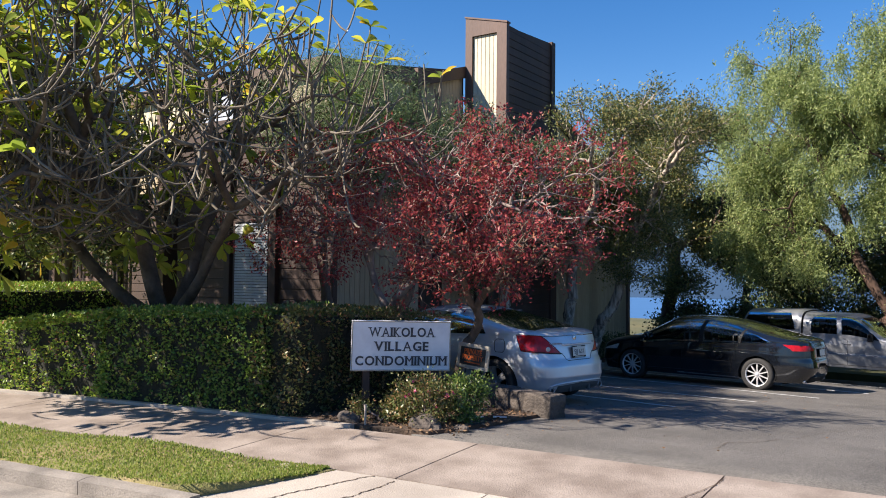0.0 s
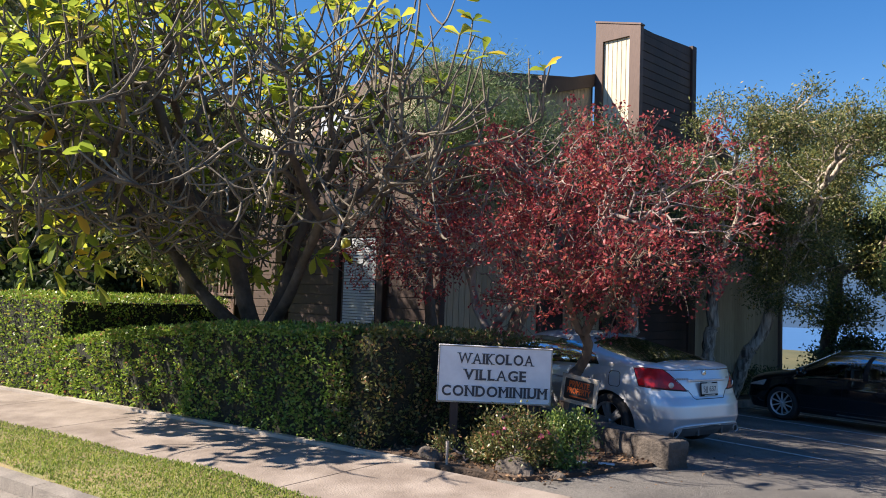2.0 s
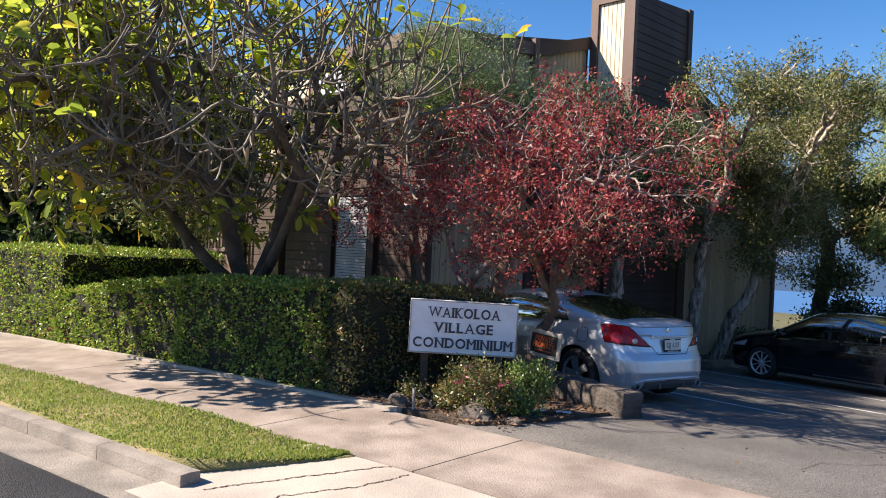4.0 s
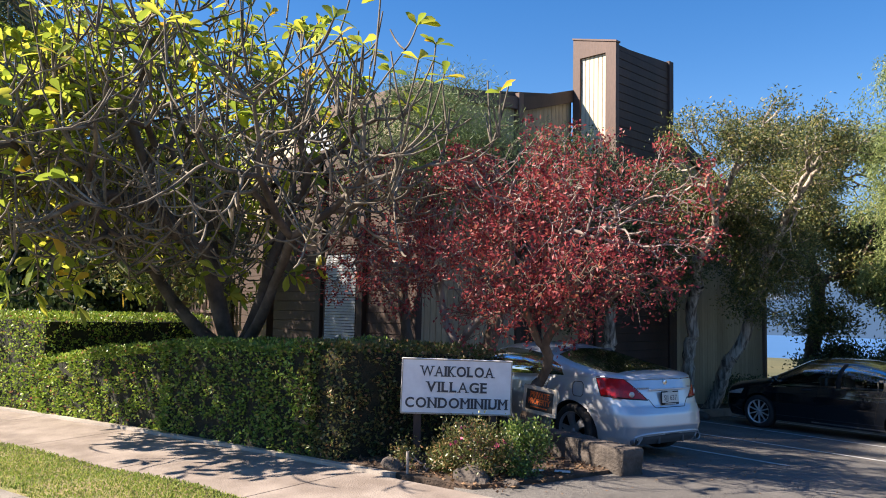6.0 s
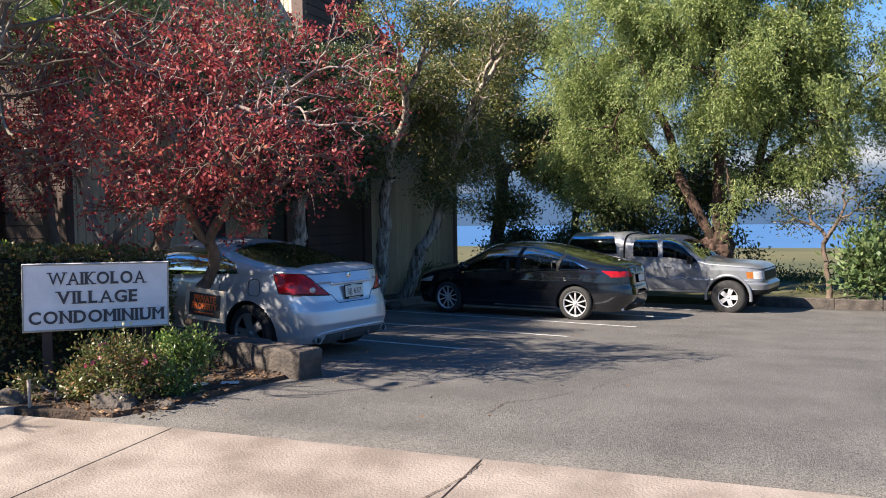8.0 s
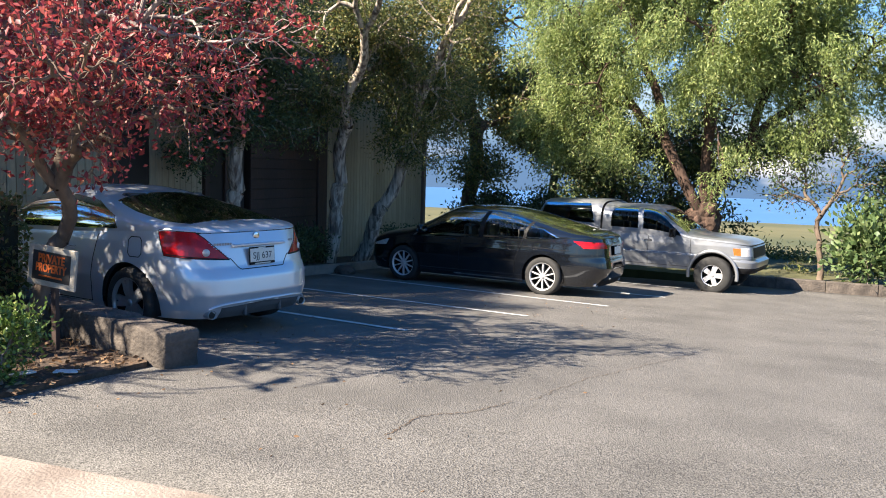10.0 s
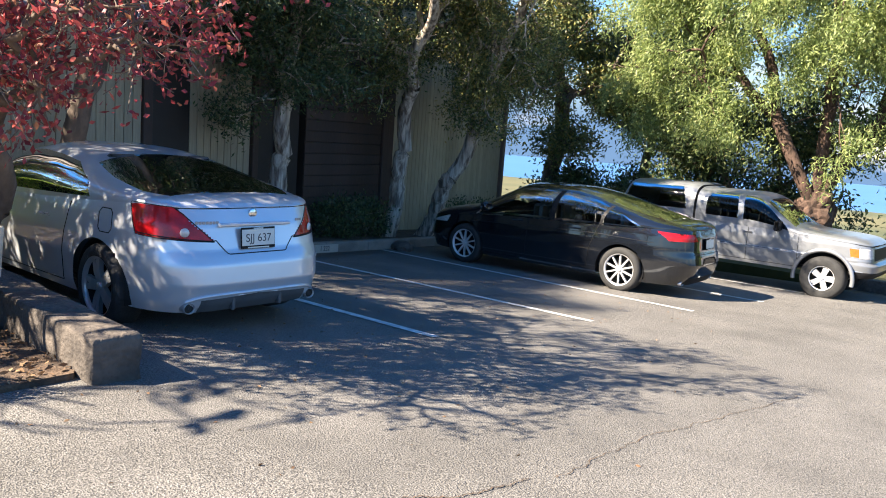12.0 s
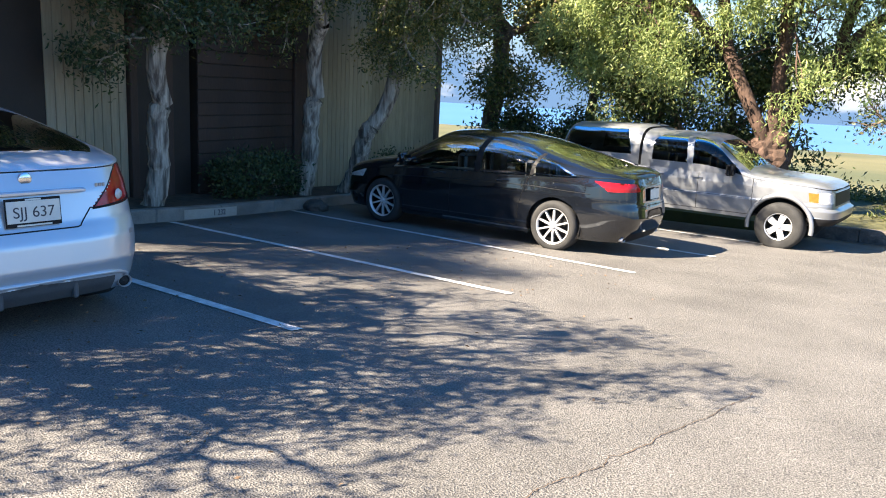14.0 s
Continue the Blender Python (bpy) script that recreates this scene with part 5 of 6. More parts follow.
# ---- hedges ----
def hedge(name, corners, z0, ztop, n, m, size, label, seed, wave=0.06, tuft=0.13, group="clipped hedges"):
    """A clipped hedge over a plan quad: a near-black core painted as its inner shade, leaves all over its faces; ztop
    is a function of (x, y).
    """
    r = np.random.default_rng(seed)
    thing = empty(name, None, label, "hedge", group)
    C = np.array(corners, float)
    mid = C.mean(0)
    inn = mid + (C - mid) * 0.94
    # solid near-black core stands for the shade seen through leaf gaps
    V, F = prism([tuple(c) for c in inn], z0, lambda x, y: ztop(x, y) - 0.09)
    obj("inside", V, F, M["hedge_shade_core"], thing, "near-black core standing for the shade inside the hedge")
    Ps, Ns = [], []
    per = [np.linalg.norm(C[(i + 1) % 4] - C[i]) for i in range(4)]
    h = np.mean([ztop(*c) - z0 for c in C])
    areas = [p * h for p in per] + [per[0] * per[1]]
    for k, a in enumerate(areas):
        q = int(n * a / sum(areas))
        s, t = r.uniform(0, 1, q)[:, None], r.uniform(0, 1, q)[:, None]
        if k < 4:
            A, B = C[k], C[(k + 1) % 4]
            xy = A + (B - A) * s
            d = (B - A) / np.linalg.norm(B - A)
            nn = np.array((d[1], -d[0], 0.0))
            top = np.array([ztop(*p) for p in xy])[:, None]
            z = z0 + (top - z0) * t
            P = np.hstack([xy, z])
        else:
            xy = (C[0] * (1 - s) + C[1] * s) * (1 - t) + (C[3] * (1 - s) + C[2] * s) * t
            P = np.hstack([xy, np.array([ztop(*p) for p in xy])[:, None]])
            nn = np.array((0, 0, 1.0))
        bump = np.array([noise.noise(Vector(p * 2.3)) * wave + noise.noise(Vector(p * 7.0)) * wave * 0.6 for p in P])[:, None]
        keep = np.array([noise.noise(Vector(p * 5.5 + np.array((9, 1, 3)))) for p in P]) > -0.30
        P = P + nn * (bump - r.uniform(0, 1, (q, 1)) ** 2 * tuft + 0.02)
        Ps.append(P[keep])
        Ns.append(np.broadcast_to(nn, P.shape)[keep])
    P, N = np.vstack(Ps), np.vstack(Ns)
    D = N * 0.7 + r.normal(size=P.shape) * 0.8 + np.array((0, 0, 0.25))
    V, F = leaf_cloud(P, D, r, size, size * 0.62)
    tagged(obj("foliage", V, F, m, thing), kind="stuff")
    return thing


def hz_low(x, y):
    return float(np.interp(x, [-12.6, -11.8, -10.6, -9.3, -8.0, -6.3], [0.66, 0.74, 0.93, 1.03, 1.06, 1.14]))


bk = lambda x: back(x) + 0.10
# leaf tint follows the light: bright on sunny stretches, dull on the shaded end
hedge("clipped_hedge", [(-12.3, bk(-12.3)), (-9.4, bk(-9.4) + 0.02), (-9.4, bk(-9.4) + 1.3), (-12.3, bk(-12.3) + 1.4)], -0.14, hz_low, 24000, M["L_hedge_y"], 0.048, "clipped green hedge along the sidewalk, leaves tinted bright for sun", 11)
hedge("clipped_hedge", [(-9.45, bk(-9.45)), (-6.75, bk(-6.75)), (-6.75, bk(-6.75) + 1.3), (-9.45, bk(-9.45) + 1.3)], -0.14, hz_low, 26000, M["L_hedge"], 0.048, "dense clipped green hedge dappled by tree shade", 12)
hedge("clipped_hedge", [(-6.95, bk(-6.95)), (-6.36, bk(-6.36)), (-6.1, 9.9), (-7.2, 9.9)], -0.14, lambda x, y: 1.15 - 0.05 * (y - 7.5), 17000, M["L_hedge_b"], 0.048, "hedge end with bare brown patches, leaves dulled for shade", 13, 0.06, 0.10)
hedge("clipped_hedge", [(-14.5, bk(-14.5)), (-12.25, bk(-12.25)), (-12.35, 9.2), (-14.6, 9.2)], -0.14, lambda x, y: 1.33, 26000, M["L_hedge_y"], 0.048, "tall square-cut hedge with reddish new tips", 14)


def shrub(name, c, r3, n, m, size, label, seed, flowers=0, m_stem="bark_red", category="shrub", group=""):
    """A small bush: stems from the ground, leaves in uneven tufts."""
    r = np.random.default_rng(seed)
    g = c[2]
    thing = empty(name, None, label, category, group)
    T = crown_points(r, [(c[0], c[1], g + r3[2] * 1.15, *r3)], max(30, n // 60), 0.3)
    L, tips, dirs = grow(r, (c[0], c[1], g - 0.06), T, 0.004, 0.40, 0.4)
    V, F = tubes(L, 5)
    tagged(obj("branchwork", V, F, M[m_stem], thing, smooth=True), kind="stuff")
    k = n // len(tips)
    P = np.repeat(tips, k, 0) + r.normal(size=(k * len(tips), 3)) * size * 1.6
    D = P - np.array((c[0], c[1], g + r3[2] * 0.8)) + r.normal(size=P.shape) * 0.5
    V, F = leaf_cloud(P, unit(D) + np.array((0, 0, 0.3)), r, size, size * 0.55)
    tagged(obj("foliage", V, F, M[m], thing), kind="stuff")
    if flowers:
        q = r.choice(len(tips), flowers)
        P = tips[q] + np.array((0, 0, r3[2] * 0.12)) + r.normal(size=(flowers, 3)) * 0.05
        V, F = leaf_cloud(np.repeat(P, 5, 0), r.normal(size=(flowers * 5, 3)), r, 0.035, 0.03)
        tagged(obj("blossom", V, F, M["L_flower"], thing, "pink flowers"), kind="stuff")
    return thing


shrub("low_shrub", (-5.02, 7.98, -0.13), (0.44, 0.32, 0.25), 4600, "L_hedge_b", 0.038, "low shrub with pink flowers under the sign", 21, flowers=20, group="shrubs by the sign")
shrub("low_shrub", (-5.42, 7.75, -0.13), (0.26, 0.22, 0.22), 2000, "L_hedge_b", 0.038, "dull green low shrub beside the sprinkler pipe", 22, group="shrubs by the sign")
shrub("low_shrub", (-4.55, 8.38, -0.14), (0.28, 0.26, 0.27), 3000, "L_shrub", 0.038, "green low shrub on a bare stem", 23, group="shrubs by the sign")

# ---- trees ----
def tree(name, root, blobs, n_tips, r_tip, bark, leaf, label, seed, leaves, size, width=0.5, power=0.44, step=0.42, inner=0.3, hang=0.0, spread=0.16, trunk_to=None, flare=1.0, sag=0.0, wob=0.12, sides=6, group="", gap=-0.24, freq=1.5, limbs=1):
    """A branching tree filling its crown; leaves sit in tufts round the twig ends."""
    r = np.random.default_rng(seed)
    thing = empty(name, None, label, "tree", group)
    T = crown_points(r, blobs, n_tips, inner, 0.0, gap, freq)
    start = np.array(trunk_to if trunk_to is not None else root, float)
    L, tips, dirs = [], [], []
    for part_of in np.array_split(T[np.argsort(T[:, 0])], limbs):
        got = grow(r, start, part_of, r_tip, power, step, sag, wob)
        L += got[0]
        tips.append(got[1])
        dirs.append(got[2])
    tips, dirs = np.vstack(tips), np.vstack(dirs)
    if trunk_to is not None:
        r0 = r_tip * n_tips ** power
        k = 24
        t = np.linspace(0, 1, k)[:, None]
        a, b = np.array(root, float), start
        P = a + (b - a) * t + np.sin(t * 5.0) * np.array((0.05, 0.04, 0)) * np.linalg.norm(b - a) * 0.5
        P[-1] = b
        rad = r0 * (1.05 + 0.35 * flare * (1 - t[:, 0]) ** 3) * (1 + 0.05 * r.normal(size=k))
        V, F = tubes([(P, rad)], 16)
        V = V + np.array([noise.noise_vector(Vector((p[0] * 14, p[1] * 14, p[2] * 5))) for p in V]) * r0 * 0.22
        obj("trunk", V, F, M[bark], thing, smooth=True)
    big = [q for q in L if q[1][0] > r_tip * 2.2]
    fine = [q for q in L if q[1][0] <= r_tip * 2.2]
    V, F = tubes(big, 8)
    tagged(obj("limb_system", V, F, M[bark], thing, smooth=True), kind="stuff")
    V, F = tubes(fine, sides)
    tagged(obj("branchwork", V, F, M[bark], thing, smooth=True), kind="stuff")
    k = max(1, leaves // len(tips))
    P = np.repeat(tips, k, 0)
    d0 = np.repeat(dirs, k, 0)
    q = len(P)
    if hang:
        # hanging strands: leaves in two rows down each strand
        strands = np.repeat(tips + r.normal(size=tips.shape) * spread, 1, 0)
        per = 14
        ns = leaves // per
        pick = r.integers(0, len(strands), ns)
        s0 = strands[pick] + r.normal(size=(ns, 3)) * spread * r.uniform(0.5, 1.3, len(strands))[pick][:, None]
        ln = r.uniform(0.45, 1.25, ns) * hang * r.uniform(0.5, 1.4, len(strands))[pick]
        out = unit(s0 - np.array(blobs[0][:3])) * np.array((1, 1, 0.0))
        t = np.tile(np.linspace(0, 1, per), ns)
        S, LN, O = np.repeat(s0, per, 0), np.repeat(ln, per), np.repeat(out, per, 0)
        P = S + O * (LN * 0.35 * np.sqrt(t))[:, None] + np.array((0, 0, -1)) * (LN * t ** 1.4)[:, None]
        P = P + r.normal(size=P.shape) * 0.035
        D = np.array((0, 0, -0.75)) + r.normal(size=P.shape) * 0.75 + O * 0.3
        V, F = leaf_cloud(P, D, r, size, size * width)
    else:
        P = P + r.normal(size=(q, 3)) * spread * np.array((1, 1, 0.8)) - d0 * r.uniform(0, 1, (q, 1)) * spread
        D = d0 * 0.6 + r.normal(size=(q, 3)) * 0.8
        V, F = leaf_cloud(P, D, r, size, size * width)
    tagged(obj("crown", V, F, M[leaf], thing), kind="stuff")
    return thing


# red-leaved trees over the coupe and the sign
tree("red_leaved_tree", (-6.9, 9.9, -0.1), [(-7.2, 9.6, 2.6, 2.1, 1.5, 1.25), (-5.7, 9.9, 2.75, 1.9, 1.5, 1.25), (-4.45, 9.8, 2.6, 1.35, 1.2, 1.1), (-8.4, 9.6, 2.6, 1.6, 1.2, 1.15), (-5.0, 8.9, 2.6, 1.3, 0.8, 0.85), (-6.3, 8.8, 2.6, 1.3, 0.8, 0.9)], 1700, 0.0040, "bark_red", "L_red", "wide red-leaved tree with pale tangled twigs", 31, 20000, 0.056, 0.48, 0.38, 0.38, inner=0.15, spread=0.048, wob=0.26, sides=4, gap=0.10, freq=1.6)
tree("red_leaved_tree", (-5.65, 9.38, -0.15), [(-4.4, 9.5, 1.9, 1.0, 0.8, 0.6), (-5.0, 9.2, 1.6, 0.9, 0.6, 0.5), (-5.6, 9.0, 1.5, 0.8, 0.45, 0.45), (-4.7, 8.5, 2.1, 1.1, 0.75, 0.6)], 500, 0.0046, "bark_dk", "L_red", "slim red-leaved tree with a leaning trunk beside the coupe", 32, 5000, 0.056, 0.5, 0.41, 0.38, inner=0.1, spread=0.055, wob=0.26, sides=4, trunk_to=(-5.33, 9.58, 0.72), flare=0.4, gap=-0.2)

# frangipani over the hedge
def frangipani():
    r = np.random.default_rng(41)
    thing = empty("frangipani_tree", None, "spreading frangipani with bare grey limbs and yellow-green leaves", "tree")
    blobs = [(-9.3, 6.9, 3.45, 3.6, 2.9, 2.4), (-7.2, 7.9, 3.4, 2.2, 1.6, 1.5), (-10.3, 5.4, 2.9, 2.3, 2.0, 1.6), (-6.5, 8.2, 3.5, 1.6, 1.3, 1.2), (-7.5, 6.1, 3.7, 1.3, 1.0, 1.0)]
    T = crown_points(r, blobs, 1600, 0.15, gap=-0.24)
    fork = np.array((-9.70, 8.12, 0.80))
    T = T[T[:, 2] > 1.7 + 0.10 * np.linalg.norm(T[:, :2] - fork[:2], axis=1) * (T[:, 0] > -10.5)]
    T = T[(T[:, 0] < -8.6) | (r.uniform(0, 1, len(T)) < 0.27)]
    nodes = np.array([(-11.3, 7.6, 2.05), (-10.4, 8.1, 2.3), (-9.5, 7.5, 2.3), (-9.0, 8.2, 2.2), (-8.45, 7.9, 1.85)])
    which = np.argmax(unit(T - fork) @ unit(nodes - fork).T, axis=1)
    big, fine, tips, dirs = [], [], [], []
    for k, node in enumerate(nodes):
        G = T[which == k]
        if len(G) < 2:
            continue
        L, tp, dr = grow(r, node, G, 0.0118, 0.36, 0.44, 0.05, 0.08)
        r0 = L[0][1][0]
        mid = fork + (node - fork) * np.array((0.62, 0.62, 0.36))
        q = np.linspace(0, 1, 8)[:, None]
        big.append(((1 - q) ** 2 * fork + 2 * q * (1 - q) * mid + q * q * node, np.linspace(max(r0 * 1.15, 0.105), r0, 8)))
        big += [v for v in L if v[1][0] > 0.03]
        fine += [v for v in L if v[1][0] <= 0.03]
        tips += tp.tolist() if isinstance(tp, np.ndarray) else list(tp)
        dirs += dr.tolist() if isinstance(dr, np.ndarray) else list(dr)
    tips, dirs = np.array(tips), np.array(dirs)
    # blunt forked branchlets turning upwards at every twig end
    ends, eds = [], []
    for tip, d in zip(tips, dirs):
        for k in range(r.integers(1, 4)):
            out = unit(d * 0.7 + r.normal(size=3) * 0.38 + np.array((0, 0, 0.4)))
            ln = r.uniform(0.22, 0.58)
            q = np.linspace(0, 1, 4)[:, None]
            P = tip + out * ln * q + np.array((0, 0, 1.0)) * ln * 0.42 * q ** 2
            fine.append((P, np.array((0.0135, 0.0130, 0.0125, 0.0100))))
            ends.append(P[-1])
            eds.append(unit(P[-1] - P[-2]))
    # inner limbs and trunk take the bark darkened for shade
    V, F = tubes(big, 10)
    tagged(obj("limb_system", V, F, M["bark_shaded"], thing, smooth=True), kind="stuff")
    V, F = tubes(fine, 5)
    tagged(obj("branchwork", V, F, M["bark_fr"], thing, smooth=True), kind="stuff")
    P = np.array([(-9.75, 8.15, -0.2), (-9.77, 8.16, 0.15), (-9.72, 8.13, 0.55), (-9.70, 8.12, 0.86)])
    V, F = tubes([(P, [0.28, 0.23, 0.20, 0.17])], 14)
    obj("trunk", V, F, M["bark_shaded"], thing, smooth=True)
    # rosettes of broad leaves, thick on the sunny street side, few inside
    c = np.array((-9.0, 7.0, 2.6))
    VV, FF, o = [], [], 0
    prof = [(0.0, 0.08), (0.3, 0.45), (0.66, 1.0), (0.88, 0.78), (1.0, 0.08)]
    for tip, d in zip(ends, eds):
        f = np.linalg.norm((tip - c) / np.array((3.8, 3.0, 2.6)))
        sunny = np.clip((-8.1 - tip[0]) / 3.0, -0.25, 1.0)
        if r.uniform() > np.clip(f * 1.0 - 0.60 + 0.72 * sunny + 0.18 * (tip[2] > 4.4), 0.05, 0.9):
            continue
        for k in range(r.integers(4, 8)):
            a = unit(np.cross(d, r.normal(size=3)))
            ax = unit(d * r.uniform(0.1, 0.8) + a)
            side = unit(np.cross(ax, d + r.normal(size=3) * 0.2))
            up = np.cross(side, ax)
            ln, w = r.uniform(0.17, 0.31), r.uniform(0.036, 0.060)
            b = tip - d * r.uniform(0, 0.05)
            rows = []
            for t, ww in prof:
                m0 = b + ax * ln * t - np.array((0, 0, 1)) * ln * 0.22 * t * t
                rows += [m0 - side * w * ww + up * w * ww * 0.3, m0, m0 + side * w * ww + up * w * ww * 0.3]
            VV.append(rows)
            for s in range(4):
                for q in range(2):
                    FF.append([o + s * 3 + q, o + s * 3 + q + 1, o + s * 3 + q + 4, o + s * 3 + q + 3])
            o += 15
    tagged(obj("foliage", np.array(VV).reshape(-1, 3), np.array(FF), M["L_fr"], thing, smooth=True), kind="stuff")


frangipani()

# pale-barked trees by the lot wall
# high outer lobes over the bays are added to dapple the pickup with shade
for i, (x, y, top, lean, n, blobs) in enumerate((
        (-8.8, 16.05, 1.45, (0.3, 0.0), 420, [(-8.3, 16.0, 3.1, 1.3, 1.3, 1.3), (-8.95, 15.6, 1.85, 0.75, 0.7, 0.8), (-7.9, 16.1, 2.2, 0.8, 0.8, 0.6), (-7.8, 15.6, 3.6, 1.1, 1.1, 1.0)]),
        (-8.8, 19.45, 1.75, (0.4, -0.05), 460, [(-8.3, 19.4, 3.5, 1.3, 1.3, 1.3), (-9.05, 18.6, 2.3, 0.8, 0.9, 0.75), (-7.4, 19.0, 4.0, 1.1, 1.2, 1.0), (-6.4, 17.1, 5.2, 1.4, 1.2, 0.8), (-8.3, 18.0, 3.9, 0.9, 1.0, 1.0)]),
        (-8.75, 20.7, 1.35, (0.75, -0.15), 560, [(-7.2, 20.3, 1.95, 0.9, 0.9, 0.75), (-7.3, 20.4, 3.1, 1.3, 1.3, 1.1), (-7.6, 22.0, 2.9, 1.3, 1.4, 1.2), (-6.6, 20.6, 4.3, 1.2, 1.2, 0.9), (-5.4, 19.0, 5.2, 1.2, 1.1, 0.7)]))):
    g = lot_z(x, y) + 0.06
    tree("paperbark_tree", (x, y, g - 0.1), blobs, n, 0.0100, "bark_ml", "L_dk" if i == 0 else "L_mel", "pale peeling-barked tree with dull green foliage", 51 + i, n * 80, 0.075, 0.36, 0.42, 0.4, inner=0.1, spread=0.14, trunk_to=(x + lean[0], y + lean[1], g + top), flare=0.7, group="trees along the lot wall", gap=-0.1, freq=1.3)
tree("paperbark_tree", (-9.3, 12.3, -0.25), [(-8.4, 13.4, 3.7, 1.0, 1.2, 0.9), (-7.9, 14.0, 3.2, 0.9, 0.9, 0.6), (-8.6, 14.6, 4.2, 1.2, 1.2, 0.9)], 260, 0.0120, "bark_dk", "L_dk", "leaning rough-barked tree between coupe and wall", 55, 20000, 0.07, 0.34, 0.42, 0.4, inner=0.1, spread=0.16, trunk_to=(-8.15, 12.6, 2.1), group="trees along the lot wall")
# feathery tree in front of the clerestory
tree("feathery_tree", (-9.1, 10.8, -0.2), [(-8.9, 10.9, 4.2, 1.1, 0.9, 1.2), (-8.3, 11.2, 3.6, 1.1, 0.9, 0.9), (-9.3, 11.0, 4.7, 0.9, 0.8, 0.9), (-8.1, 11.0, 4.4, 0.9, 0.8, 1.0), (-7.5, 11.2, 3.9, 0.7, 0.7, 0.8), (-10.2, 10.9, 4.3, 0.9, 0.7, 1.0)], 520, 0.006, "bark_dk", "L_brush", "feathery green tree rising behind the red leaves", 56, 40000, 0.10, 0.10, 0.42, 0.4, inner=0.1, spread=0.15, trunk_to=(-9.0, 10.8, 2.4))

# dark trees at the building's far corner
tree("dark_tree", (-9.0, 27.2, -1.1), [(-8.6, 27.2, 4.3, 2.1, 2.0, 2.3), (-9.9, 27.0, 6.9, 1.5, 1.5, 1.3), (-7.2, 27.4, 2.3, 1.5, 1.5, 0.9), (-7.9, 26.8, 6.3, 1.6, 1.5, 1.4), (-6.7, 27.0, 4.6, 1.0, 1.2, 0.9), (-7.9, 26.5, 1.5, 1.1, 0.9, 0.7), (-6.4, 27.0, 2.9, 1.2, 1.0, 0.9)], 820, 0.0120, "bark_dk", "L_mel", "dull green tree with rust-tipped foliage by the building corner", 61, 40000, 0.12, 0.42, 0.42, 0.4, inner=0.05, spread=0.21, trunk_to=(-8.3, 27.2, 1.3), flare=1.2, gap=0.12, freq=1.1)
tree("dark_tree", (-6.9, 29.5, -1.2), [(-6.6, 29.6, 3.4, 2.0, 1.8, 1.7), (-5.6, 29.2, 1.9, 1.4, 1.2, 0.8)], 330, 0.0105, "bark_dk", "L_dk", "dark spreading tree against the sea", 62, 40000, 0.13, 0.42, 0.42, 0.4, inner=0.1, spread=0.24, trunk_to=(-6.4, 29.4, 1.4), flare=1.2)
# pepper trees
pepper = tree("pepper_tree", (-1.5, 25.2, -0.9), [(-2.3, 25.2, 5.4, 3.9, 2.6, 2.3), (-4.2, 25.5, 7.0, 2.0, 2.0, 2.0), (-0.4, 25.0, 7.2, 2.4, 2.2, 2.0), (-5.0, 25.0, 4.0, 1.8, 1.8, 1.2), (0.8, 25.0, 4.6, 1.6, 1.8, 1.5), (-2.4, 24.2, 3.6, 2.2, 1.3, 0.9), (-2.2, 25.2, 8.0, 1.3, 1.3, 1.2), (1.2, 24.8, 3.0, 1.0, 1.0, 0.7), (-0.4, 24.5, 2.9, 1.5, 0.8, 0.8), (0.7, 24.3, 2.1, 0.9, 0.7, 0.6), (-3.4, 24.3, 2.7, 1.3, 0.8, 0.7), (2.4, 25.0, 4.4, 1.4, 1.4, 1.6), (-1.2, 24.2, 2.4, 1.2, 0.7, 0.6), (-2.9, 24.3, 2.1, 1.2, 0.7, 0.5), (-4.5, 24.6, 2.9, 1.6, 0.9, 0.8), (0.5, 24.3, 2.3, 1.0, 0.6, 0.5), (-0.9, 24.1, 1.7, 0.7, 0.5, 0.4)], 760, 0.0125, "bark_pep", "L_pep", "large weeping pepper tree with drooping yellow-green foliage", 71, 340000, 0.10, 0.27, 0.43, 0.4, inner=0.05, hang=0.5, spread=0.21, trunk_to=(-1.62, 25.2, 0.35), flare=1.4, gap=0.10, freq=0.9, limbs=3)
bm = bmesh.new()
bmesh.ops.create_icosphere(bm, subdivisions=4, radius=1.0)
for v in bm.verts:
    k = 0.42 * (1 + 0.35 * noise.noise(v.co * 1.7) + 0.22 * noise.noise(v.co * 5))
    v.co = Vector((v.co.x * k, v.co.y * k, v.co.z * k * 1.15)) + Vector((-1.6, 25.15, 0.3))
me = bpy.data.meshes.new("burl")
bm.to_mesh(me)
bm.free()
me.materials.append(M["bark_pep"])
new("burl", me).parent = pepper
tree("pepper_tree", (5.4, 27.0, -0.9), [(4.9, 26.6, 5.6, 2.2, 2.0, 2.4), (6.4, 26.6, 4.6, 2.0, 2.0, 2.0)], 260, 0.0115, "bark_dk", "L_pep", "weeping pepper tree at the edge of the lot", 72, 70000, 0.12, 0.24, 0.43, 0.4, inner=0.05, hang=0.7, spread=0.22, trunk_to=(5.2, 26.8, 2.0), flare=1.2)
